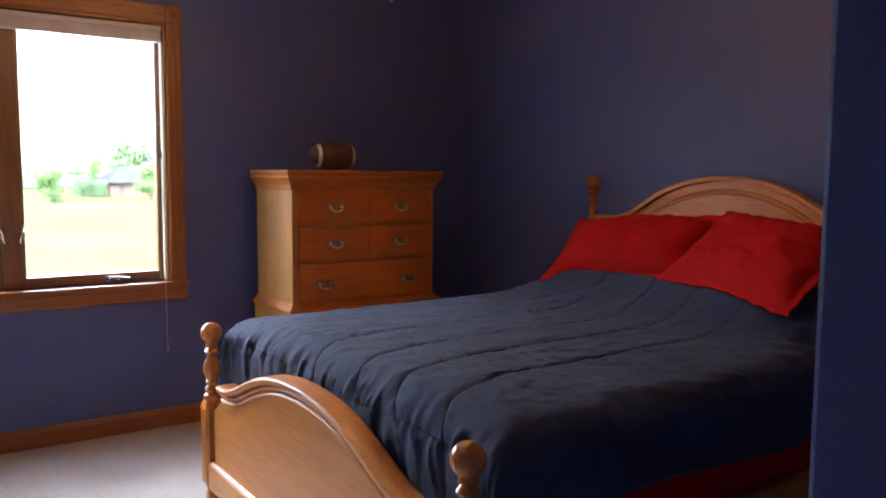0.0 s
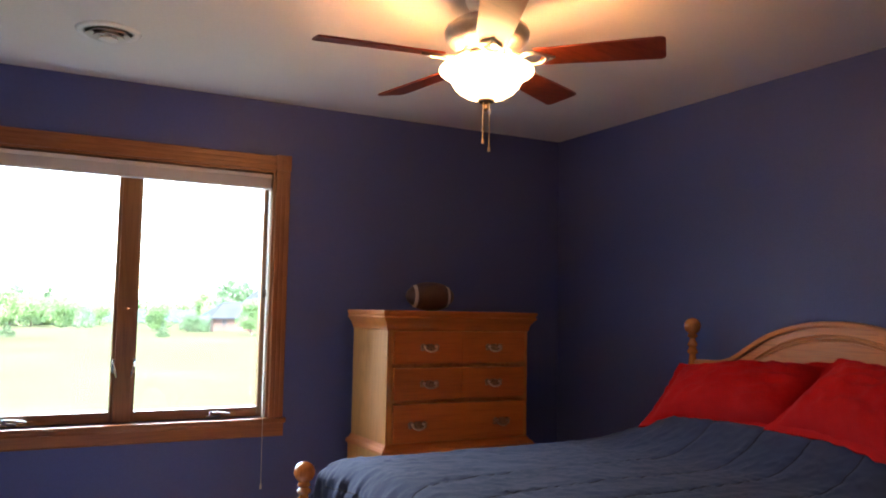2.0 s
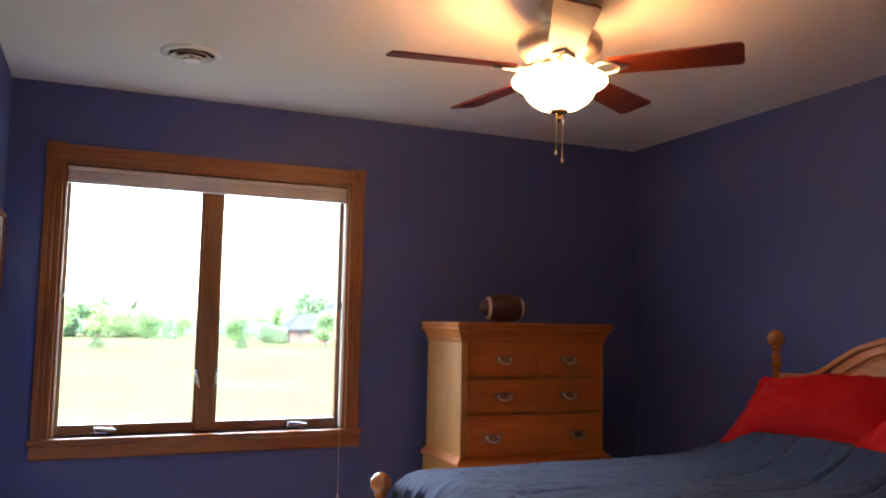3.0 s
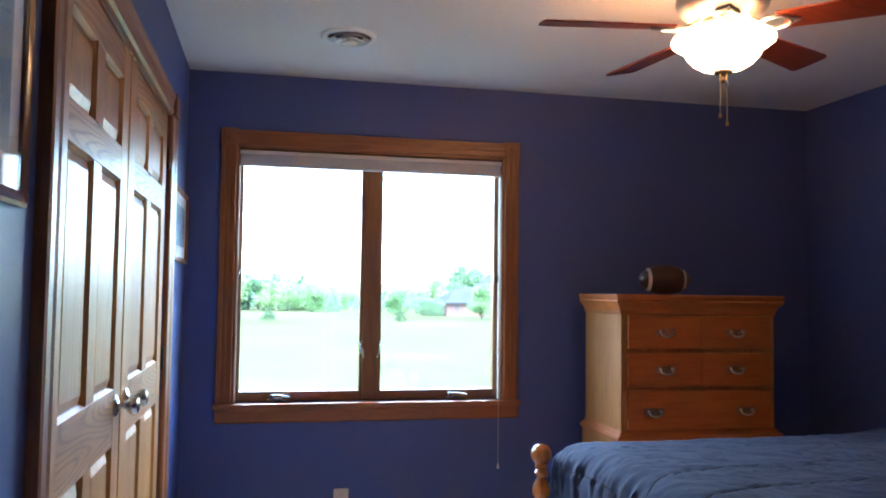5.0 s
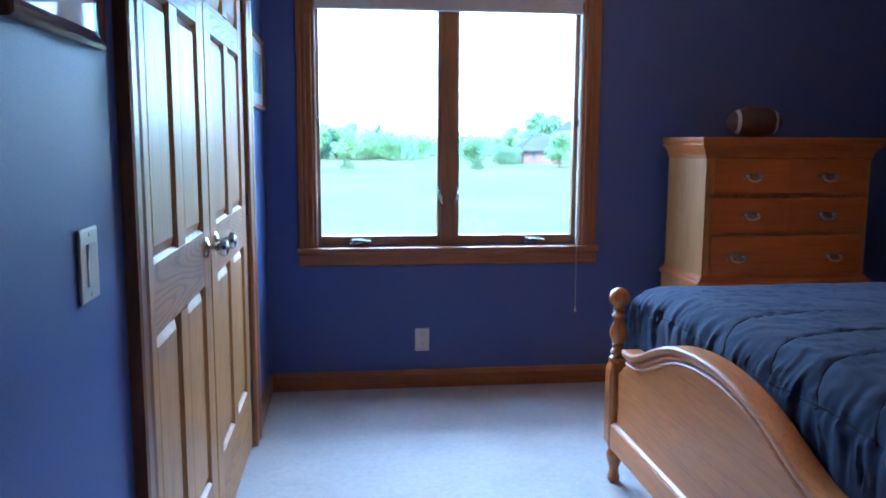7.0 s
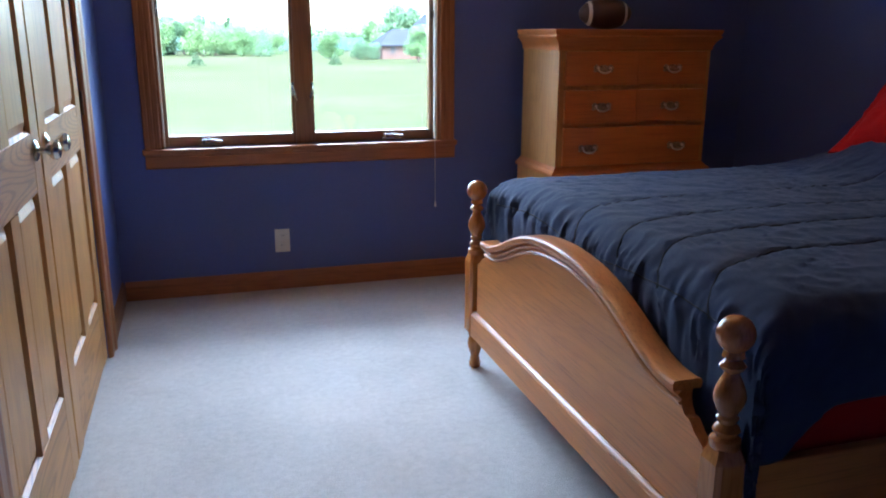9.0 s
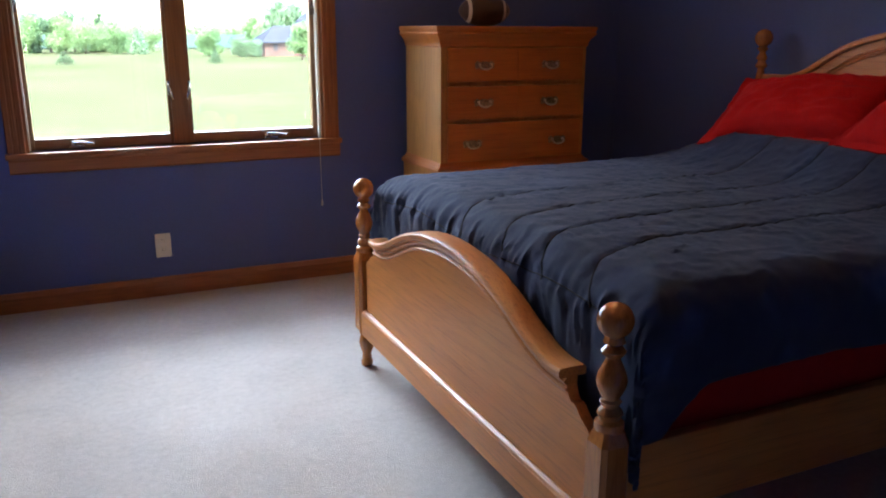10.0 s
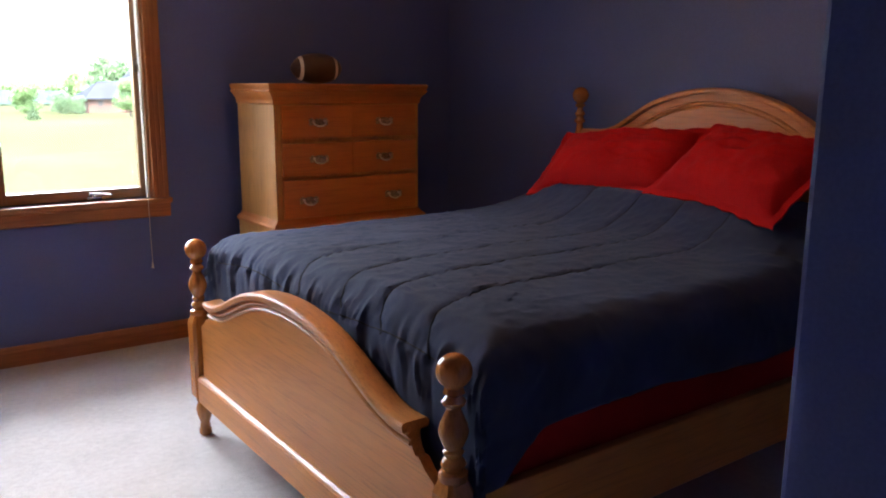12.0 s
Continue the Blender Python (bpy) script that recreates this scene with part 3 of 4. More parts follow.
for z in (1.0705, 1.1665):
    part("screw", lathe(bmesh.new(), [(0.0035, XW + 0.006), (0.0035, XW + 0.008), (0, XW + 0.0083)], 1.288, z, 10, "x"), IVORY, sw)

ou = thing("outlet", (0.352, YN, 0.200), "ivory duplex wall outlet on the blue wall", "outlet")
part("plate", B(0.314, 0.390, YN - 0.006, YN - 0.0005, 0.200, 0.322, bevel=0.004), IVORY, ou)
for z in (0.236, 0.286):
    rec = part("receptacle", B(0.336, 0.368, YN - 0.0085, YN - 0.004, z - 0.016, z + 0.016, bevel=0.0015), IVORY, ou)
    for dx, h in ((-0.006, 0.009), (0.006, 0.007)):
        # dark raised pieces stand in for the shaded slot holes
        part("slot", B(0.352 + dx - 0.001, 0.352 + dx + 0.001, YN - 0.0091, YN - 0.008, z - h / 2 + 0.003, z + h / 2 + 0.003), HOLLOW_DARK, rec)
part("screw", lathe(bmesh.new(), [(0, YN - 0.0083), (0.003, YN - 0.008), (0.003, YN - 0.006)], 0.352, 0.261, 10, "y"), IVORY, ou)

# ---- ceiling vent ----
vx, vy = 0.282, 3.410
vent = thing("ceiling_vent", (vx, vy, CEIL), "round white ceiling air diffuser with concentric rings", "vent")
# no hole is cut; a dark disc paints the duct's shade
part("backing", lathe(bmesh.new(), [(0, CEIL - 0.003), (0.098, CEIL - 0.003), (0.098, CEIL - 0.0005), (0, CEIL - 0.0005)], vx, vy, 36), HOLLOW_DARK, vent, "dark disc painted for the shade inside the duct")
part("flange", lathe(bmesh.new(), [(0.092, CEIL - 0.003), (0.096, CEIL - 0.010), (0.112, CEIL - 0.012), (0.124, CEIL - 0.006), (0.127, CEIL - 0.0005), (0.100, CEIL - 0.0004), (0.092, CEIL - 0.003)], vx, vy, 40), VENT_WHITE, vent, "", True)
for r, dz in ((0.074, 0.018), (0.050, 0.026)):
    bm = lathe(bmesh.new(), [(r - 0.012, CEIL - dz + 0.016), (r + 0.012, CEIL - dz), (r + 0.0125, CEIL - dz - 0.003), (r - 0.012, CEIL - dz + 0.013), (r - 0.012, CEIL - dz + 0.016)], vx, vy, 36)
    part("ring", bm, VENT_WHITE, vent, "", True)
part("core", lathe(bmesh.new(), [(0, CEIL - 0.003), (0.012, CEIL - 0.004), (0.014, CEIL - 0.022), (0.036, CEIL - 0.030), (0.036, CEIL - 0.034), (0.020, CEIL - 0.040), (0, CEIL - 0.042)], vx, vy, 30), VENT_WHITE, vent, "", True)

# ---- ceiling fan ----
fx, fy = LAMP[0], LAMP[1]
fan = thing("ceiling_fan", (fx, fy, CEIL), "five-blade ceiling fan with cherry blades and a lit glass bowl", "ceiling fan")
part("canopy", lathe(bmesh.new(), [(0, CEIL - 0.0005), (0.075, CEIL - 0.0005), (0.078, CEIL - 0.02), (0.066, CEIL - 0.05), (0.040, CEIL - 0.066), (0.030, CEIL - 0.072), (0.030, CEIL - 0.096), (0, CEIL - 0.096)], fx, fy, 32), NICKEL, fan, "brushed nickel canopy", True)
part("motor_housing", lathe(bmesh.new(), [(0, 2.350), (0.080, 2.350), (0.120, 2.339), (0.142, 2.320), (0.144, 2.312), (0.149, 2.306), (0.149, 2.296), (0.145, 2.276), (0.128, 2.256), (0.098, 2.241), (0.092, 2.232), (0, 2.232)], fx, fy, 40), NICKEL, fan, "brushed nickel motor housing", True)
part("switch_housing", lathe(bmesh.new(), [(0, 2.231), (0.060, 2.231), (0.072, 2.226), (0.072, 2.218), (0.062, 2.210), (0.056, 2.180), (0, 2.180)], fx, fy, 32), NICKEL, fan, "", True)
bowl = part("glass_bowl", lathe(bmesh.new(), [(0.1477, 2.1858), (0.1596, 2.1793), (0.1655, 2.1697), (0.1635, 2.1601), (0.1497, 2.1505), (0.1320, 2.1409), (0.1241, 2.1313), (0.1143, 2.1121), (0.0965, 2.0928), (0.0709, 2.0768), (0.0394, 2.0672), (0.0000, 2.0640),
                                              (0.0000, 2.0672), (0.0394, 2.0704), (0.0690, 2.0800), (0.0936, 2.0960), (0.1103, 2.1137), (0.1202, 2.1329), (0.1280, 2.1433), (0.1477, 2.1537), (0.1586, 2.1625), (0.1606, 2.1697), (0.1556, 2.1769), (0.1477, 2.1817), (0.1477, 2.1858)], fx, fy, 44), bowl_m, fan, "lit cream glass bowl with a stepped rim", True)
part("finial", lathe(bmesh.new(), [(0, 2.068), (0.030, 2.068), (0.030, 2.060), (0.020, 2.054), (0.010, 2.050), (0.009, 2.042), (0.012, 2.036), (0.008, 2.028), (0, 2.026)], fx, fy, 20), BRONZE, fan, "aged metal finial", True)
for dx, dy, z in ((-0.022, -0.018, 1.912), (0.000, -0.022, 1.886)):
    bm = bmesh.new()
    zz = 2.048
    while zz > z + 0.012:
        lathe(bm, [(0, zz + 0.0030), (0.0020, zz + 0.0015), (0.0020, zz - 0.0015), (0, zz - 0.0030)], fx + dx, fy + dy, 6)
        zz -= 0.0052
    ch = part("pull_chain", bm, BRASS, fan, "beaded metal pull chain")
    part("fob", lathe(bmesh.new(), [(0, z + 0.014), (0.003, z + 0.012), (0.0055, z + 0.002), (0.0045, z - 0.004), (0, z - 0.006)], fx + dx, fy + dy, 10), BRASS, ch, "", True)
part("chain_coupler", lathe(bmesh.new(), [(0, 2.030), (0.005, 2.028), (0.006, 2.018), (0.004, 2.010), (0, 2.008)], fx + 0.000, fy - 0.022, 10), NICKEL, fan, "", True)

BLADE_LEN0, BLADE_LEN1 = 0.170, 0.603
outline = []
for i in range(9):
    s = i / 8
    outline.append((BLADE_LEN0 + 0.020 * math.sin(math.pi * s), -0.052 + 0.104 * s))
for cx, cy, a0 in ((BLADE_LEN1 - 0.020, 0.048, 90), (BLADE_LEN1 - 0.020, -0.048, 0)):
    for i in range(5):
        a = radians(a0 - i * 22.5)
        outline.append((cx + 0.020 * math.cos(a), cy + 0.020 * math.sin(a)))
for k in range(5):
    ang = radians(27.5 + 72 * k)
    turn = Matrix.Translation((fx, fy, 2.208)) @ Matrix.Rotation(ang, 4, "Z") @ Matrix.Rotation(radians(-12), 4, "X")
    bm = bmesh.new()
    prism(bm, outline, lambda u, v, d: (u, v, d), -0.003, 0.003)
    bm.transform(Matrix.Translation(-Vector((fx, fy, CEIL))) @ turn)
    bm.transform(Matrix.Translation((fx, fy, CEIL)))
    bl_ob = part("blade", bm, BLADE, fan, "dark cherry-stained wooden fan blade, reddened for bulb light")
    # blade iron: a flat arm that opens into a ring
    bm = bmesh.new()
    tube(bm, [(0.060, 0, 0.024), (0.095, 0, 0.014), (0.125, 0, -0.004)], [0.012, 0.010, 0.009], 10)
    loop = [(0.165 + 0.045 * math.cos(a), 0.036 * math.sin(a), -0.007) for a in (2 * math.pi * i / 18 for i in range(19))]
    tube(bm, loop, 0.0065, 8)
    tube(bm, [(0.200, -0.02, -0.006), (0.235, 0.0, -0.006), (0.200, 0.02, -0.006)], 0.006, 8)
    bm.transform(turn)
    part("blade_iron", bm, NICKEL, fan, "brushed nickel blade bracket with an open loop", True)

# ---- chest of drawers ----
DX0, DX1, DF, DB = 1.615, 2.434, 3.540, 3.980     # upper case
chest = thing("chest_of_drawers", ((DX0 + DX1) / 2, (DF + DB) / 2, 0), "golden oak chest-on-chest of drawers with antique brass pulls", "dresser")
part("case", B(DX0, DX1, DF, DB, 0.665, 1.245, bevel=0.003), CHEST_Z, chest)
part("lower_case", B(DX0 - 0.018, DX1 + 0.018, DF - 0.018, DB, 0.080, 0.640, bevel=0.003), CHEST_Z, chest)


def moulding(name, section, x0, x1, f, b, mat):
    """A moulding round the front and both sides, mitred; section: (height, how far out)."""
    bm = bmesh.new()
    rings = []
    for corner in ((x0, b, -1, 0), (x0, f, -1, -1), (x1, f, 1, -1), (x1, b, 1, 0)):
        rings.append([bm.verts.new((corner[0] + corner[2] * o, corner[1] + corner[3] * o, z)) for z, o in section])
    m = len(section)
    for p, q in zip(rings, rings[1:]):
        for j in range(m - 1):
            bm.faces.new((p[j], q[j], q[j + 1], p[j + 1]))
    bm.faces.new([rings[k][m - 1] for k in range(4)])
    bm.faces.new([rings[k][0] for k in range(4)][::-1])
    bm.faces.new(rings[0])
    bm.faces.new(rings[3][::-1])
    bm.faces.new([rings[0][j] for j in (0, m - 1)] + [rings[3][j] for j in (m - 1, 0)]) if m == 2 else None
    return part(name, bm, mat, chest)


cove = [(1.236, 0.002), (1.240, 0.006)] + [(1.246 + 0.050 * i / 7, 0.006 + 0.030 * (1 - math.cos(math.pi / 2 * i / 7))) for i in range(8)] + [(1.300, 0.036), (1.306, 0.030), (1.312, 0.034), (1.322, 0.038), (1.330, 0.038), (1.334, 0.034)]
moulding("cornice", cove, DX0, DX1, DF, DB, CHEST_X)
waist = [(0.640, 0.030), (0.652, 0.030), (0.660, 0.024), (0.668, 0.012), (0.680, 0.003), (0.684, 0.001)]
moulding("waist_moulding", waist, DX0, DX1, DF, DB, CHEST_X)
plinth = [(0.0, 0.032), (0.070, 0.032), (0.086, 0.026), (0.092, 0.019)]
moulding("plinth", plinth, DX0, DX1, DF, DB, CHEST_X)


def pull(parent, x, z, w=0.054):
    """A bat-wing back plate with two posts and a swinging bail."""
    y = DF - 0.020 if z > 0.65 else DF - 0.038
    half = [(0, 0.014), (0.008, 0.020), (0.016, 0.014), (0.026, 0.013), (0.034, 0.020), (0.044, 0.018), (w, 0.006), (w - 0.006, -0.004), (w, -0.012), (0.040, -0.018), (0.030, -0.012), (0.020, -0.020), (0.010, -0.018), (0, -0.026)]
    poly = half + [(-u, v) for u, v in half[-2:0:-1]]
    bm = bmesh.new()
    prism(bm, poly, lambda u, v, d: (x + u, y - d, z + v), 0.0, 0.0025)
    plate = part("pull_plate", bm, PLATE, parent, "antique brass bat-wing pull")
    bm = bmesh.new()
    for s in (-1, 1):
        lathe(bm, [(0.0, y - 0.014), (0.006, y - 0.012), (0.0045, y - 0.006), (0.007, y - 0.002)], x + s * 0.031, z + 0.004, 10, "y")
    pts = [(x - 0.031, y - 0.012, z + 0.003)] + [(x - 0.034 * math.cos(a), y - 0.014 - 0.006 * math.sin(a), z - 0.020 * math.sin(a)) for a in (math.pi * i / 10 for i in range(1, 10))] + [(x + 0.031, y - 0.012, z + 0.003)]
    tube(bm, pts, [0.0028] + [0.0030 + 0.0014 * math.sin(math.pi * i / 10) for i in range(1, 10)] + [0.0028], 8)
    part("bail", bm, PEWTER, plate, "", True)


def drawer(x0, x1, z0, z1, pulls, y=DF, edge=0.003):
    bm = bmesh.new()
    box(bm, x0, x1, y - 0.016, y + 0.01, z0, z1, bevel=edge, seg=2)
    d = part("drawer", bm, CHEST_X, chest)
    for px in pulls:
        pull(d, px, (z0 + z1) / 2)


MIDX = 2.026
for z0, z1 in ((1.074, 1.230), (0.896, 1.050)):
    drawer(1.648, MIDX - 0.0004, z0, z1, (1.838,), edge=0.0008)
    drawer(MIDX + 0.0004, 2.404, z0, z1, (2.212,), edge=0.0008)
drawer(1.648, 2.404, 0.690, 0.874, ())
for px in (1.778, 2.264):
    pull(chest, px, 0.774)
for z0, z1 in ((0.375, 0.625), (0.105, 0.360)):
    drawer(1.636, 2.416, z0, z1, (1.778, 2.264), DF - 0.018)

# ---- football ----
ball = thing("football", (1.946, 3.740, 1.336), "brown leather football with two white stripes on the chest", "football")
bm = bmesh.new()
prof = []
for i in range(25):
    u = -1 + 2 * i / 24
    prof.append((0.0755 * max(0.0, 1 - abs(u) ** 2.3) ** 0.66, 0.138 * u))
lathe(bm, prof, 0, 0, 32, "x")
aim = Matrix.Translation((1.946, 3.740, 1.4100)) @ Matrix.Rotation(radians(-8), 4, "Z")
bm.transform(aim)
part("body", bm, LEATHER, ball, "", True)
for s in (-1, 1):
    bm = bmesh.new()
    pr = []
    for i in range(7):
        u = s * (0.60 + 0.11 * i / 6)
        pr.append((0.0755 * (1 - abs(u) ** 2.3) ** 0.66 + 0.0007, 0.138 * u))
    lathe(bm, pr, 0, 0, 32, "x")
    bm.transform(aim)
    part("stripe", bm, LACE, ball, "white painted stripe", True)
bm = bmesh.new()
for i in range(8):
    u = -0.05 + 0.1 * i / 7
    r = 0.0755 * (1 - abs(u / 0.148) ** 2.15) ** 0.78
    tube(bm, [(u, -0.012, r - 0.001), (u, 0, r + 0.002), (u, 0.012, r - 0.001)], 0.0022, 6)
tube(bm, [(-0.056, 0, 0.0725), (0, 0, 0.0765), (0.056, 0, 0.0725)], 0.0022, 6)
bm.transform(aim @ Matrix.Rotation(radians(-30), 4, "X"))
part("laces", bm, LACE, ball, "", True)

# ---- bed ----
BX0, BX1, BY0, BY1 = 0.984, 2.950, 1.268, 2.865
BYC = 2.066
bed = thing("bed", ((BX0 + BX1) / 2, BYC, 0), "oak four-poster style bed with turned ball-top posts", "bed")


def chamfered_post(bm, x, y, h, z0, z1):
    c = h * 0.28
    poly = [(-h + c, -h), (h - c, -h), (h, -h + c), (h, h - c), (h - c, h), (-h + c, h), (-h, h - c), (-h, -h + c)]
    levels = [(z0, 0.80, poly), (z0 + 0.012, 1.0, poly), (z1 - 0.030, 1.0, poly), (z1, 0.72, poly)]
    rings = [[bm.verts.new((x + u * s, y + v * s, z)) for u, v in p] for z, s, p in levels]
    for a, b in zip(rings, rings[1:]):
        for i in range(8):
            bm.faces.new((a[i], a[(i + 1) % 8], b[(i + 1) % 8], b[i]))
    bm.faces.new(rings[0][::-1])
    bm.faces.new(rings[-1])
    return bm


def arc_ball(z, r, n=12, low=-0.85):
    a0 = math.asin(low)
    return [(r * math.cos(a), z + r * math.sin(a)) for a in (a0 + (math.pi / 2 - a0) * i / n for i in range(n + 1))]


FOOT = [(0.0, 0.0), (0.018, 0.0), (0.023, 0.006), (0.024, 0.022), (0.019, 0.030), (0.020, 0.040), (0.017, 0.048), (0.020, 0.060), (0.028, 0.085), (0.031, 0.105), (0.028, 0.122), (0.022, 0.132), (0.028, 0.140), (0.030, 0.150), (0.0, 0.150)]
TURN_F = [(0.0, 0.488), (0.030, 0.488), (0.034, 0.498), (0.032, 0.508), (0.022, 0.514), (0.025, 0.520), (0.029, 0.528), (0.025, 0.537), (0.018, 0.543), (0.022, 0.550), (0.024, 0.556), (0.019, 0.562),
          (0.026, 0.576), (0.033, 0.594), (0.034, 0.606), (0.030, 0.622), (0.022, 0.640), (0.016, 0.652), (0.017, 0.658), (0.025, 0.664), (0.027, 0.671), (0.021, 0.679), (0.016, 0.684), (0.024, 0.690), (0.022, 0.698)]
TURN_H = [(0.0, 0.921), (0.034, 0.921), (0.036, 0.931), (0.028, 0.941), (0.024, 0.951), (0.028, 0.961), (0.024, 0.97), (0.019, 0.978), (0.028, 1.001), (0.034, 1.026), (0.034, 1.046), (0.029, 1.071), (0.022, 1.101), (0.017, 1.131), (0.016, 1.146), (0.026, 1.154), (0.028, 1.162), (0.02, 1.172), (0.018, 1.182), (0.026, 1.192), (0.022, 1.202), (0.015, 1.214), (0.014, 1.224), (0.024, 1.232), (0.026, 1.238), (0.018, 1.246)]
for y, dz in ((BY0, -0.011), (BY1, -0.011)):
    bm = bmesh.new()
    lathe(bm, FOOT, BX0, y, 24)
    part("foot_post_leg", bm, BED_Z, bed, "", True)
    part("foot_post", chamfered_post(bmesh.new(), BX0, y, 0.037, 0.150, 0.490 + dz), BED_Z, bed)
    bm = lathe(bmesh.new(), [(r, z + dz) for r, z in TURN_F + arc_ball(0.738, 0.040)], BX0, y, 28)
    part("post_finial", bm, BED_Z, bed, "glossy turned oak post top with a ball", True)
    part("head_post_leg", lathe(bmesh.new(), FOOT, BX1, y, 24), BED_Z, bed, "", True)
    part("head_post", chamfered_post(bmesh.new(), BX1, y, 0.037, 0.150, 0.923), BED_Z, bed)
    part("post_finial", lathe(bmesh.new(), TURN_H + arc_ball(1.284, 0.041), BX1, y, 28), BED_Z, bed, "glossy turned oak post top with a ball", True)


def curve_through(keys, n):
    """A smooth symmetric outline: from (distance from the middle, height) keys to points across."""
    ks = [(-w, z) for w, z in keys[::-1]] + list(keys[1:])
    out = []
    for i in range(n + 1):
        w = ks[0][0] + (ks[-1][0] - ks[0][0]) * i / n
        j = max(k for k in range(len(ks) - 1) if ks[k][0] <= w + 1e-9)
        p0, p1, p2, p3 = ks[max(j - 1, 0)], ks[j], ks[j + 1], ks[min(j + 2, len(ks) - 1)]
        h = p2[0] - p1[0]
        s = (w - p1[0]) / h
        m1 = (p2[1] - p0[1]) / max(p2[0] - p0[0], 1e-6) * h
        m2 = (p3[1] - p1[1]) / max(p3[0] - p1[0], 1e-6) * h
        z = (2 * s**3 - 3 * s**2 + 1) * p1[1] + (s**3 - 2 * s**2 + s) * m1 + (-2 * s**3 + 3 * s**2) * p2[1] + (s**3 - s**2) * m2
        out.append((w, z))
    return out


FTOP = curve_through([(0, 0.698), (0.15, 0.688), (0.26, 0.666), (0.36, 0.632), (0.47, 0.586), (0.55, 0.559), (0.61, 0.552), (0.652, 0.553)], 60)
# panel: under the cap, with scrolled shoulders that drop to the posts
pts = [(w, z - 0.004) for w, z in FTOP]
sh = [(0.652, 0.520), (0.660, 0.500), (0.670, 0.488), (0.684, 0.488), (0.694, 0.482), (0.710, 0.466), (0.745, 0.448)]
poly = [(-0.745, 0.20)] + [(-w, z) for w, z in sh[::-1]] + pts + sh + [(0.745, 0.20)]
bm = prism(bmesh.new(), poly, lambda u, v, d: (d, BYC + u, v), BX0 - 0.014, BX0 + 0.014)
part("footboard_panel", bm, BED_Y, bed, "golden oak footboard panel with a serpentine top")
cap = [(0.0, -0.034), (0.004, -0.037), (0.016, -0.038), (0.022, -0.034), (0.024, -0.026), (0.024, 0.026), (0.022, 0.034), (0.016, 0.038), (0.004, 0.037), (0.0, 0.034)]
part("footboard_cap", sweep(bmesh.new(), cap, [(w, z - 0.012) for w, z in FTOP], lambda u, v, d: (BX0 + d, BYC + u, v)), BED_Y, bed, "moulded oak cap rail", True)
for o, r in ((-0.022, 0.008), (-0.042, 0.006)):
    sec = [(o - r, -0.013), (o - r * .8, -0.013 - r * .8), (o, -0.014 - r * 1.2), (o + r * .8, -0.013 - r * .8), (o + r, -0.013)]
    part("bead_moulding", sweep(bmesh.new(), sec, FTOP, lambda u, v, d: (BX0 + d, BYC + u, v)), BED_Y, bed, "", True)
bm = bmesh.new()
prism(bm, [(0.150, -0.032), (0.150, 0.020), (0.252, 0.020), (0.252, -0.018), (0.246, -0.026), (0.238, -0.032)], lambda z, d, q: (BX0 + d, q, z), BY0 + 0.036, BY1 - 0.036)
part("foot_rail", bm, BED_Y, bed)
for y in (BY0 - 0.006, BY1 + 0.006):
    part("side_rail", B(BX0 + 0.036, BX1 - 0.036, y - 0.014, y + 0.014, 0.240, 0.432, bevel=0.004), BED_X, bed)

HTOP = curve_through([(0, 1.318), (0.11, 1.311), (0.22, 1.288), (0.32, 1.254), (0.41, 1.205), (0.475, 1.166), (0.53, 1.140), (0.60, 1.124), (0.68, 1.120), (0.738, 1.120)], 60)
HYC = 2.086                               # middle of the headboard
poly = [(-0.738, 0.45)] + [(w, z - 0.004) for w, z in HTOP] + [(0.738, 0.45)]
part("headboard_panel", prism(bmesh.new(), poly, lambda u, v, d: (d, HYC + u, v), BX1 - 0.012, BX1 + 0.012), BED_Y, bed, "light oak arched headboard panel")
part("headboard_cap", sweep(bmesh.new(), [(o, d * 0.8) for o, d in cap], [(w, z - 0.020) for w, z in HTOP], lambda u, v, d: (BX1 + d, HYC + u, v)), BED_Y, bed, "moulded oak cap rail", True)
ARCH = [(w, z) for w, z in HTOP if abs(w) < 0.52]
for o, r in ((-0.058, 0.008), (-0.074, 0.005)):
    sec = [(o - r, -0.011), (o - r * .8, -0.011 - r * .8), (o, -0.012 - r * 1.1), (o + r * .8, -0.011 - r * .8), (o + r, -0.011)]
    part("bead_moulding", sweep(bmesh.new(), sec, ARCH, lambda u, v, d: (BX1 + d, HYC + u, v)), BED_Y, bed, "", True)

# mattress and box spring, both in red
mat_t = thing("mattress", (2.0, BYC, 0.300), "mattress and box spring wrapped in red sheets", "mattress")
part("sheet", B(1.085, 2.930, 1.296, 2.836, 0.492, 0.715, bevel=0.055, seg=4), RED, mat_t, "red fitted sheet", True)
part("box_spring", B(1.060, 2.930, 1.290, 2.842, 0.300, 0.560, bevel=0.018, seg=3), RED, mat_t, "red box spring cover", True)

# ---- comforter ----
SEAMS = (1.625, 1.840, 2.045, 2.300)
FX, FY0, FY1 = 1.150, 1.340, 2.792       # where the flat top begins to turn down
TOPZ = 0.772


def over(l, r):
    """How far out and how far down a cloth lies, l metres past an edge of radius r."""
    if l <= 0:
        return 0.0, 0.0
    if l < r * math.pi / 2:
        return r * math.sin(l / r), r * (1 - math.cos(l / r))
    return r, r + l - r * math.pi / 2


CROSS = 0.150                             # the cross seam, just over the foot edge


def seam_bend(a):
    """How far a seam has swept sideways, a metres from the foot edge."""
    k = max(0.0, 1 - (a + CROSS) / 0.50)
    return 0.20 * k ** 2.2


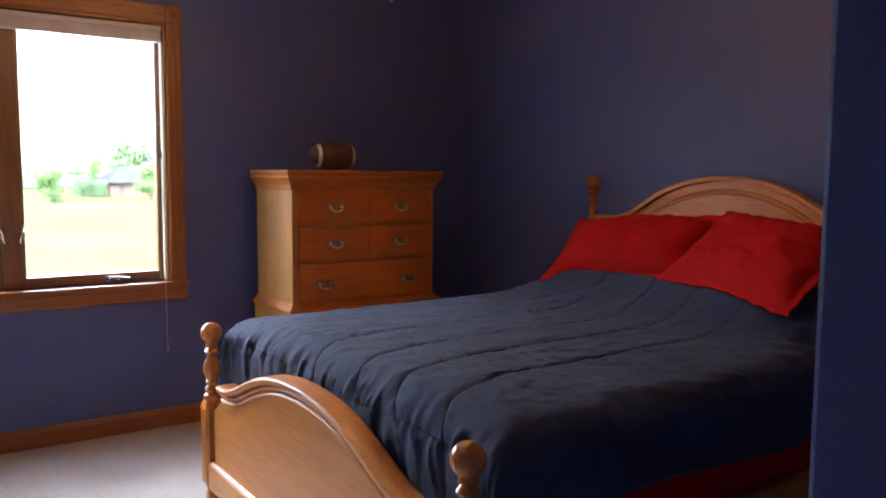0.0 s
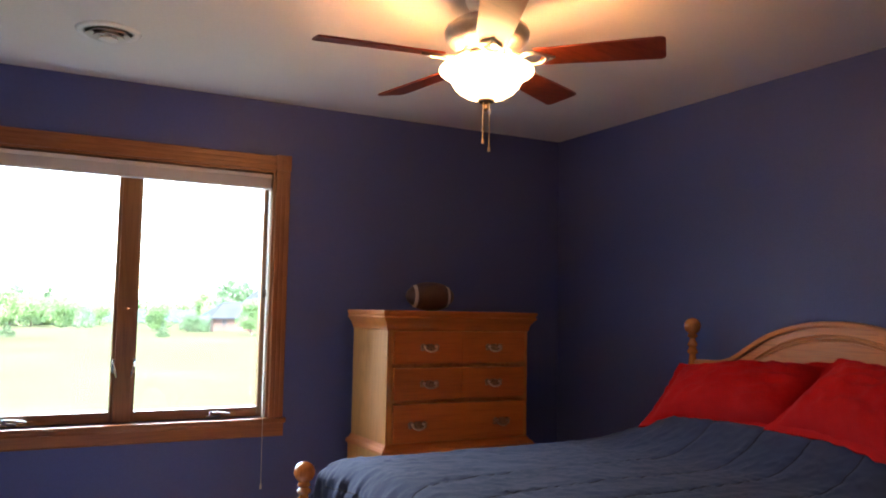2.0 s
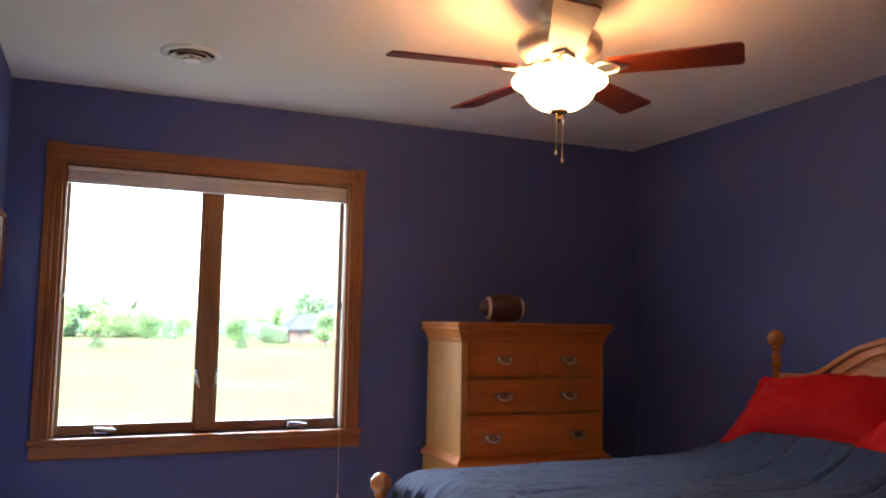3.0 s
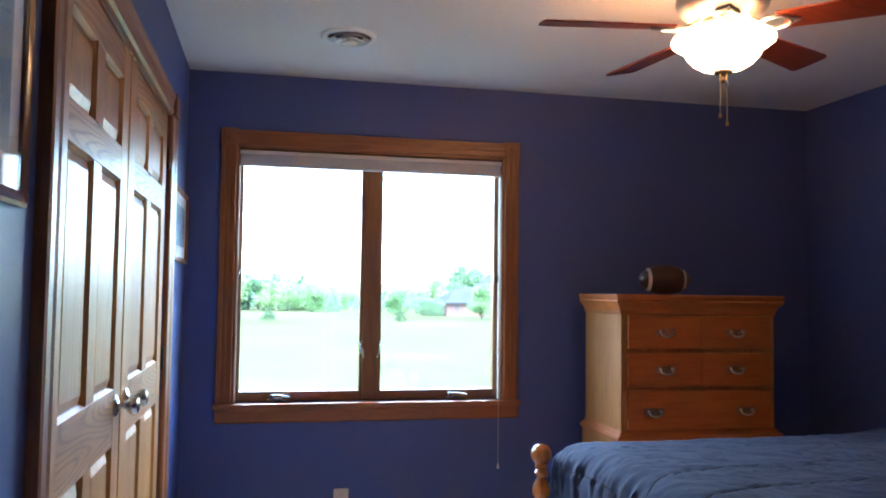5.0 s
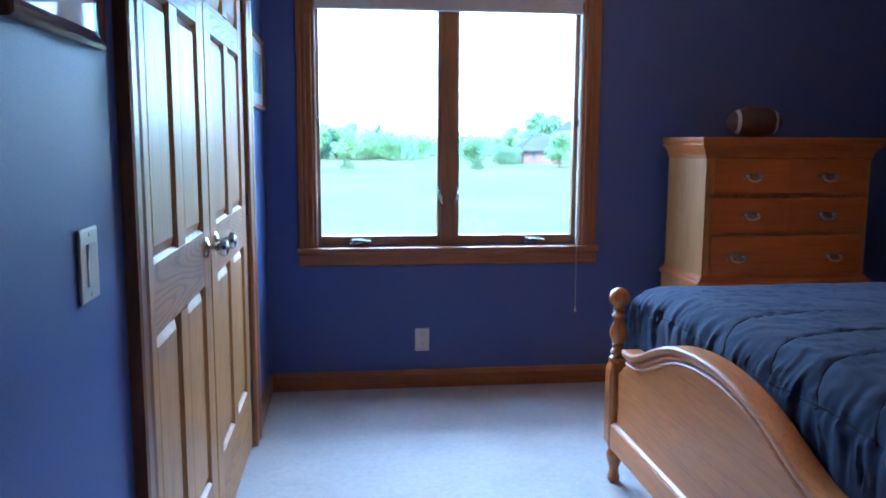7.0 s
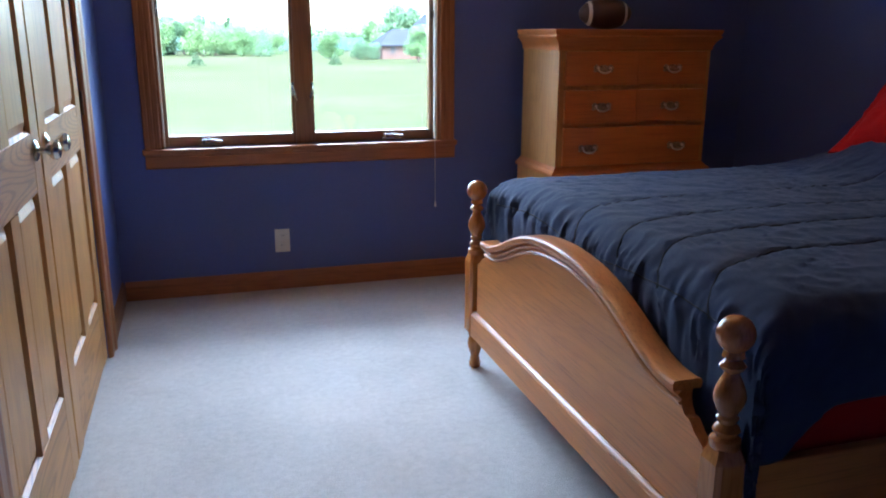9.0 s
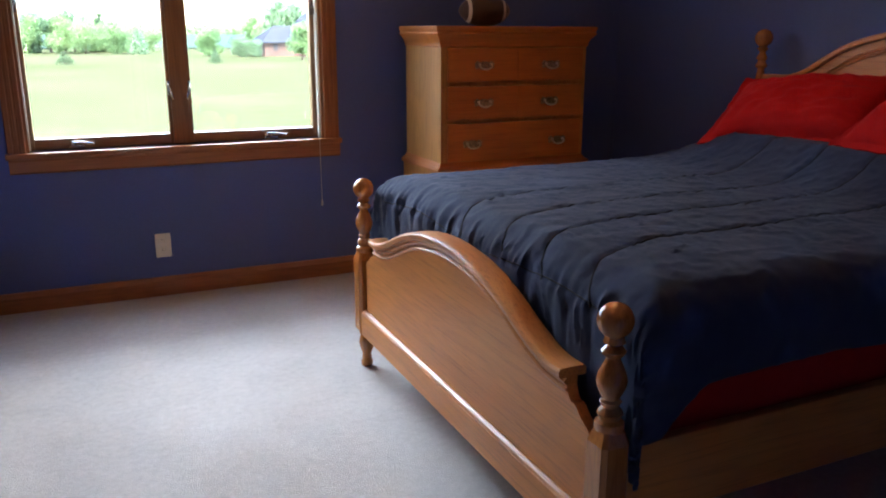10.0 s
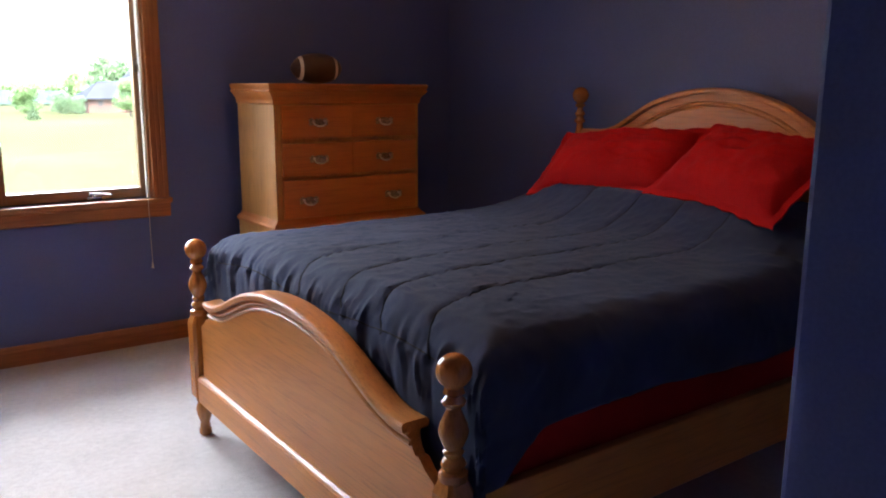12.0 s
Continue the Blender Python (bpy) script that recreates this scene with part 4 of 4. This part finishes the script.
def cloth(a, b):
    """Place of the sheet's point a metres from the foot edge towards the head, b metres across."""
    la = max(0.0, -a)
    lb = max(0.0, FY0 - b, b - FY1)
    sy = -1 if b < BYC else 1
    ox, dx_ = over(la, 0.120)
    oy, dy_ = over(lb, 0.110)
    x = FX + max(a, 0.0) - ox
    y = min(max(b, FY0), FY1) + sy * oy
    down = (dx_**3 + dy_**3) ** (1 / 3)
    z = TOPZ - down
    # crown of the bed and the rise under the pillows
    m = (b - BYC) / 0.75
    z += 0.016 * max(0.0, 1 - m * m)
    h = max(0.0, x - 2.18)
    z += min(0.115, 1.1 * h * h) * max(0.0, 1 - max(0, abs(m) - 0.65) * 1.8)
    # quilting: seams run along the bed and sweep round to a cross seam at the foot
    hb = b + seam_bend(a) + 0.010 * math.sin(a * 4.0)
    if x > 2.25:
        hb -= 0.35 * (x - 2.25) ** 2
    near = min(abs(hb - s) for s in SEAMS)
    cross = abs(a + CROSS + 0.012 * math.sin(b * 7.0))
    inside = -CROSS < a
    valley = min(near if inside else 9.0, cross)
    puff = 0.0045 * (1 - math.exp(-((valley / 0.009) ** 2)))
    p = Vector((x, y, z))
    w1 = noise.noise(Vector((x * 3.1, y * 3.7, z * 2.0)))
    w2 = noise.noise(Vector((x * 11, y * 13, z * 9 + 4)))
    out = Vector((-dx_ / (down + 1e-3) * min(1, down * 9), sy * dy_ / (down + 1e-3) * min(1, down * 9), max(0.0, 1 - down * 6)))
    if out.length > 1e-6:
        out.normalize()
    # short puckers beside the stitching, longer ones by the cross seam
    g2 = noise.noise(Vector((b * 46 - a * 6, a * 7.0, 8.1)))
    g3 = noise.noise(Vector((a * 40 + b * 9, b * 9.0, 3.1)))
    pucker = 0.013 * g2 * math.exp(-(cross / 0.055) ** 2)
    pucker += 0.0055 * g3 * math.exp(-(near / 0.03) ** 2) * inside
    pucker += 0.034 * noise.noise(Vector((a * 15 + b * 5, b * 3.0, 4.4))) * math.exp(-((b - FY0 - 0.02) / 0.08) ** 2) * min(1.0, max(0.0, (a - 0.95) * 4))
    # folds of the hanging part
    if la > lb:
        hang = min(1.0, max(0.0, (la - 0.09) / 0.12))
        f1 = noise.noise(Vector((b * 10 + 0.9 * a + 0.3 * w1, a * 1.4, 5.5)))
        f2 = noise.noise(Vector((b * 27 - 3.0 * a, a * 5.0, 2.5)))
        f3 = 1 - 2 * abs(noise.noise(Vector((b * 33 - 5.0 * a, a * 4.0, 6.5))))
        fold = hang * (0.016 * f1 + 0.013 * f2 + 0.008 * max(0.0, f3) ** 2 + 0.005 * w2)
    else:
        f1 = noise.noise(Vector((a * 6, b * 1.2, 9.5)))
        fold = min(1.0, down * 3.5) * (0.014 * f1 + 0.005 * w2)
    # fine creases lying in all directions on the top
    c1 = 1 - abs(noise.noise(Vector((x * 9 + 2 * w2, y * 11, 7.7)))) * 2
    c2 = noise.noise(Vector((x * 34, y * 38, z * 30)))
    crease = 0.0050 * max(0.0, c1) ** 4 + 0.0021 * c2
    p += out * (puff + 0.006 * w1 + 0.003 * w2 + crease + pucker + fold)
    if la > lb:
        p.x = max(p.x, 1.022 + 0.006 * w2)
    return p, near, inside


bm = bmesh.new()
NA, NB = 190, 220
a0, a1 = -0.42, 1.72
b0, b1 = 1.060, 3.04
grid = []
for i in range(NA + 1):
    a = a0 + (a1 - a0) * i / NA
    row = []
    hem = 0.012 * math.sin(a * 5.0) + 0.010 * max(0.0, min(1.0, (a - 0.1) / 1.2)) - 0.10 * max(0.0, min(1.0, (0.06 - a) / 0.12))
    for j in range(NB + 1):
        b = b0 + hem + (b1 - b0 - hem) * j / NB
        row.append(bm.verts.new(cloth(a, b)[0]))
    grid.append(row)
for i in range(NA):
    for j in range(NB):
        bm.faces.new((grid[i][j], grid[i + 1][j], grid[i + 1][j + 1], grid[i][j + 1]))
comforter = thing("comforter", (2.0, BYC, TOPZ), "rumpled navy blue quilted comforter spread over the bed", "comforter")
top = part("cover", bm, COMFORTER, comforter, "", True)
sol = top.modifiers.new("thickness", "SOLIDIFY")
sol.thickness, sol.offset = 0.012, -1
# stitched seams lie in the valleys
for s in SEAMS:
    pts = []
    for i in range(140):
        a = -CROSS + (1.63 + CROSS) * i / 139
        x = FX + max(a, 0)
        b = s - seam_bend(a) - 0.010 * math.sin(a * 4.0) + (0.35 * (x - 2.25) ** 2 if x > 2.25 else 0)
        pts.append(cloth(a, b)[0] + Vector((-0.0008 if a < 0 else 0, 0, 0.0008)))
    part("seam", tube(bmesh.new(), pts, 0.0020, 6), STITCH, comforter, "dark stitched seam", True)
pts = []
for i in range(120):
    b = FY0 + 0.02 + (FY1 - FY0 - 0.04) * i / 119
    pts.append(cloth(-CROSS - 0.012 * math.sin(b * 7.0), b)[0] + Vector((-0.0008, 0, 0.0008)))
part("seam", tube(bmesh.new(), pts, 0.0018, 6), STITCH, comforter, "dark stitched seam", True)


# ---- pillows ----
def pillow(name, centre, half_w, half_h, thick, lean, yaw, roll, seed, label):
    bm = bmesh.new()
    n = 44
    top, low = [], []
    for i in range(n + 1):
        rt, rl = [], []
        for j in range(n + 1):
            u, v = -1 + 2 * i / n, -1 + 2 * j / n
            core_u, core_v = min(1, abs(u) / 0.90), min(1, abs(v) / 0.86)
            fat = max(0.0, (1 - core_u**2.6) * (1 - core_v**2.6)) ** 0.55
            w = noise.noise(Vector((u * 2.2 + seed, v * 2.2, seed)))
            fine = noise.noise(Vector((u * 7 + seed, v * 7, 3 + seed)))
            pinch = 1 - 0.05 * (1 - abs(v)) * abs(u) ** 4
            px = u * half_w * (1 - 0.045 * (1 - v * v)) + 0.010 * fine * (abs(u) > 0.88)
            pz = v * half_h * (1 - 0.07 * (1 - u * u)) * pinch + 0.012 * fine * (abs(v) > 0.86)
            crease = 0.020 * noise.noise(Vector((u * 9 + v * 4 + seed, v * 2.5, 8.0 + seed))) * math.exp(-((abs(v) - 0.70) / 0.25) ** 2) * fat
            ang = math.atan2(v, u)
            rays = noise.noise(Vector((math.cos(ang) * 5 + seed, math.sin(ang) * 5, 1.2 * (abs(u) + abs(v))))) * min(1.0, u * u + v * v)
            rt.append((px, pz, thick * fat * (1 + 0.16 * w) + 0.014 * fine * fat + crease + 0.010 * rays * fat + 0.003))
            rl.append((px, pz, -0.6 * thick * fat - 0.003))
        top.append(rt)
        low.append(rl)
    m = Matrix.Translation(centre) @ Matrix.Rotation(radians(yaw), 4, "Z") @ Matrix.Rotation(radians(lean), 4, "Y") @ Matrix.Rotation(radians(roll), 4, "X")

    def put(q):
        # wide side along y, height along z, face towards the foot
        sag = 0.020 * (q[0] / half_w) ** 2
        return m @ Vector((-q[2], -q[0], q[1] - sag))
    vt = [[bm.verts.new(put(q)) for q in r] for r in top]
    vl = [[bm.verts.new(put(q)) for q in r] for r in low]
    for i in range(n):
        for j in range(n):
            bm.faces.new((vt[i][j], vt[i + 1][j], vt[i + 1][j + 1], vt[i][j + 1]))
            bm.faces.new((vl[i][j], vl[i][j + 1], vl[i + 1][j + 1], vl[i + 1][j]))
    for k in range(n):
        bm.faces.new((vt[k][0], vl[k][0], vl[k + 1][0], vt[k + 1][0]))
        bm.faces.new((vt[k][n], vt[k + 1][n], vl[k + 1][n], vl[k][n]))
        bm.faces.new((vt[0][k], vt[0][k + 1], vl[0][k + 1], vl[0][k]))
        bm.faces.new((vt[n][k], vl[n][k], vl[n][k + 1], vt[n][k + 1]))
    single(name, bm, RED, centre, label, "pillow", "bed pillows", smooth=True)


pillow("pillow", (2.690, 2.372, 1.012), 0.372, 0.205, 0.095, 50, 6, -6, 1.3, "red cotton pillow with a flat flange leaning on the headboard")
pillow("pillow", (2.640, 1.722, 1.030), 0.335, 0.215, 0.090, 51, -7, 6, 5.7, "plump red cotton pillow with a flange, overlapping its neighbour")


# ---- outdoors ----
bm = bmesh.new()
q = [bm.verts.new(p) for p in ((-2500, -400, GROUND), (2500, -400, GROUND), (2500, 4500, GROUND), (-2500, 4500, GROUND))]
bm.faces.new(q)
tagged(solid("ground", bm, LAWN), "wide mown green lawn reaching to the horizon", "lawn", kind="structure")
bm = bmesh.new()
q = [bm.verts.new(p) for p in ((-400, 215, GROUND + 0.25), (500, 215, GROUND + 0.25), (700, 900, GROUND + 0.6), (-600, 900, GROUND + 0.6))]
bm.faces.new(q)
tagged(solid("field", bm, CROP), "blue-green crop field beyond the lawn", "field", kind="structure")


def spot(az, dist):
    a = radians(az)
    return dist * math.sin(a), dist * math.cos(a)


def leaf_cloud(bm, centre, rad, count, size, rnd, squash=1.0):
    for _ in range(count):
        while True:
            d = Vector((rnd.uniform(-1, 1), rnd.uniform(-1, 1), rnd.uniform(-1, 1)))
            if 0.3 < d.length <= 1:
                break
        p = Vector(centre) + Vector((d.x * rad, d.y * rad, d.z * rad * squash))
        s = size * rnd.uniform(0.6, 1.3)
        n = Vector((rnd.uniform(-1, 1), rnd.uniform(-1, 1), rnd.uniform(-0.3, 1))).normalized()
        t = n.orthogonal().normalized()
        t.rotate(Matrix.Rotation(rnd.uniform(0, 6.28), 3, n))
        b2 = n.cross(t)
        vs = [bm.verts.new(p + s * q) for q in (t, 0.7 * b2, -t, -0.7 * b2 + 0.3 * n)]
        bm.faces.new(vs)


def broadleaf(az, dist, height, spread, leaf, label, seed, lobes=13, low=0.20):
    rnd = random.Random(seed)
    x, y = spot(az, dist)
    t = thing("tree", (x, y, GROUND), label, "tree", "trees outside")
    bm = tube(bmesh.new(), [(x, y, GROUND - 0.1), (x + 0.1, y, GROUND + height * 0.3), (x, y, GROUND + height * 0.75)], [height * 0.03, height * 0.022, height * 0.008], 8)
    for k in range(4):
        a = 1.6 * k + seed
        tube(bm, [(x, y, GROUND + height * (0.28 + 0.08 * k)), (x + math.cos(a) * spread * 0.5, y + math.sin(a) * spread * 0.5, GROUND + height * (0.5 + 0.1 * k))], [height * 0.012, height * 0.004], 6)
    part("trunk", bm, BARK, t)
    bm = bmesh.new()
    for k in range(lobes):
        a = rnd.uniform(0, 6.28)
        r = spread * rnd.uniform(0.1, 0.62)
        z = GROUND + height * rnd.uniform(low, 0.86)
        leaf_cloud(bm, (x + r * math.cos(a), y + r * math.sin(a), z), spread * rnd.uniform(0.34, 0.56), 260, 0.034 * height, rnd, 0.9)
    part("crown", bm, leaf, t)


def conifer(az, dist, height, spread, leaf, label, seed):
    rnd = random.Random(seed)
    x, y = spot(az, dist)
    t = thing("conifer", (x, y, GROUND), label, "tree", "trees outside")
    part("trunk", tube(bmesh.new(), [(x, y, GROUND - 0.1), (x, y, GROUND + height * 0.96)], [height * 0.025, height * 0.004], 7), BARK, t)
    bm = bmesh.new()
    n = 15
    for k in range(n):
        s = k / (n - 1)
        leaf_cloud(bm, (x + rnd.uniform(-.1, .1) * spread, y, GROUND + height * (0.10 + 0.86 * s)), spread * (1.02 - s) * rnd.uniform(0.8, 1.15) + 0.1, int(110 * (1.1 - s)), 0.035 * height * (1.15 - 0.6 * s), rnd, 0.35)
    part("crown", bm, leaf, t)


broadleaf(8.87, 150, 4.9, 2.7, LEAF_LIGHT, "round light green willow standing on the lawn", 2, 16, 0.22)
conifer(9.22, 118, 2.3, 0.95, NEEDLE, "small conifer standing alone on the lawn", 3)
conifer(0.0, 118, 2.2, 1.3, NEEDLE, "small dark conifer standing alone on the lawn", 4)
broadleaf(3.1, 168, 6.0, 3.9, LEAF_LIGHT, "light green rounded tree at the lawn's edge", 5)
broadleaf(1.3, 172, 5.6, 3.8, LEAF, "green bushy tree at the lawn's edge", 6)
conifer(4.5, 165, 5.6, 2.2, LEAF_DARK, "dark green spruce at the lawn's edge", 7)
conifer(2.3, 190, 9.8, 3.6, NEEDLE, "tall ragged conifer rising over the hedge of trees", 8)
broadleaf(13.75, 215, 14.2, 5.6, LEAF_DARK, "tall ragged broadleaf tree behind the brick house", 9, 13)
broadleaf(11.8, 260, 9.5, 5.0, LEAF, "broadleaf tree behind the brick house", 10)
broadleaf(10.75, 146, 3.2, 2.0, LEAF_DARK, "low dark green bush at the lawn's edge", 11)
broadleaf(11.75, 146, 2.8, 1.8, LEAF_DARK, "low dark green bush beside the brick house", 12)
broadleaf(14.95, 130, 5.6, 2.6, LEAF_LIGHT, "light green tree in front of the brick house", 13)
for az, h, sp, sd in ((1.9, 7.0, 3.6, 41), (2.75, 5.4, 3.2, 42), (3.7, 5.0, 3.0, 43), (5.3, 4.4, 2.6, 44), (12.7, 10.0, 5.0, 45), (14.7, 11.0, 5.2, 46)):
    broadleaf(az, 185 if az < 9 else 235, h, sp, LEAF, "green tree standing behind the lawn's edge", sd, 11, 0.14)
for k, az in enumerate((-5.1, -4.0, -3.2, -2.2, -1.5, -0.7, 0.1, 0.7)):
    broadleaf(az, 176 + 5 * (k % 3), 7.6 + 0.9 * math.sin(k * 2.1), 3.6, (LEAF, LEAF_DARK, LEAF_LIGHT)[k % 3], "green tree in the row along the lawn's edge", 20 + k, 9, 0.12)

rnd = random.Random(77)
bm = bmesh.new()
for k in range(150):
    az = -14 + 42 * k / 149
    x, y = spot(az, 900 + rnd.uniform(-25, 25))
    h = 9 + 5 * noise.noise(Vector((k * 0.25, 0, 0))) + rnd.uniform(0, 4)
    leaf_cloud(bm, (x, y, GROUND + h * 0.5), h * 0.62, 40, h * 0.16, rnd, 0.9)
tagged(solid("far_woods", bm, LEAF), "hazy line of far woods on the horizon", "woods", kind="stuff")

# brick house
hx, hy = spot(13.6, 150)
house = thing("house", (hx, hy, GROUND), "single-storey red brick house with grey hipped roofs", "house")
z0 = GROUND
part("wall", B(hx - 3.0, hx + 7, hy, hy + 9, z0, z0 + 2.3), BRICK, house, "red brick wall")


def hip(x0, x1, y0, y1, z, rise, inset):
    bm = bmesh.new()
    e = [bm.verts.new(p) for p in ((x0, y0, z), (x1, y0, z), (x1, y1, z), (x0, y1, z))]
    r = [bm.verts.new(p) for p in ((x0 + inset, (y0 + y1) / 2, z + rise), (x1 - inset, (y0 + y1) / 2, z + rise))]
    f = [bm.verts.new((v.co.x, v.co.y, z - 0.25)) for v in e]
    bm.faces.new((e[0], e[1], r[1], r[0]))
    bm.faces.new((e[2], e[3], r[0], r[1]))
    bm.faces.new((e[1], e[2], r[1]))
    bm.faces.new((e[3], e[0], r[0]))
    for i in range(4):
        bm.faces.new((e[i], f[i], f[(i + 1) % 4], e[(i + 1) % 4]))
    bm.faces.new(f)
    return bm


part("roof", hip(hx - 3.6, hx + 7.6, hy - 0.6, hy + 9.6, z0 + 2.5, 2.8, 3.4), SHINGLE, house, "grey shingled hipped roof")
part("gable_wall", B(hx + 3.2, hx + 11, hy - 2.0, hy + 8, z0, z0 + 4.4), BRICK, house, "red brick two-storey wing")
bm = bmesh.new()
prism(bm, [(hx + 2.8, z0 + 4.3), (hx + 7.1, z0 + 8.0), (hx + 11.4, z0 + 4.3)], lambda u, v, d: (u, d, v), hy - 2.4, hy + 8.4)
part("gable_roof", bm, SHINGLE, house, "grey shingled gable roof")
for wx, wz, ww, wh, wy in ((hx - 1.6, 0.9, 1.0, 1.3, hy), (hx + 1.0, 0.9, 1.0, 1.3, hy), (hx + 5.2, 1.0, 1.4, 1.5, hy - 2.0)):
    w_ob = part("window", B(wx, wx + ww, wy - 0.06, wy + 0.05, z0 + wz, z0 + wz + wh), BARK, house, "brown-framed window")
    part("pane", B(wx + 0.1, wx + ww - 0.1, wy - 0.08, wy - 0.055, z0 + wz + 0.1, z0 + wz + wh - 0.1), HOLLOW_DARK, w_ob)
# far barn and masts
bx, by = spot(11.8, 620)
barn = thing("barn", (bx, by, GROUND), "small red barn far across the field", "barn")
part("wall", B(bx - 5, bx + 5, by, by + 8, GROUND, GROUND + 3.0), BARN_RED, barn)
bm = bmesh.new()
prism(bm, [(by - 0.4, GROUND + 3.0), (by + 4, GROUND + 5.2), (by + 8.4, GROUND + 3.0)], lambda u, v, d: (d, u, v), bx - 5.4, bx + 5.4)
part("roof", bm, PALE, barn, "pale metal roof")
for az, h in ((11.3, 11), (12.1, 13), (12.7, 12), (13.0, 10)):
    x, y = spot(az, 300)
    bm = lathe(bmesh.new(), [(0.22, GROUND), (0.10, GROUND + h), (0, GROUND + h + 0.1)], x, y, 8)
    single("mast", bm, PALE, (x, y, GROUND), "slender pale mast standing in the field", "mast", "far masts")
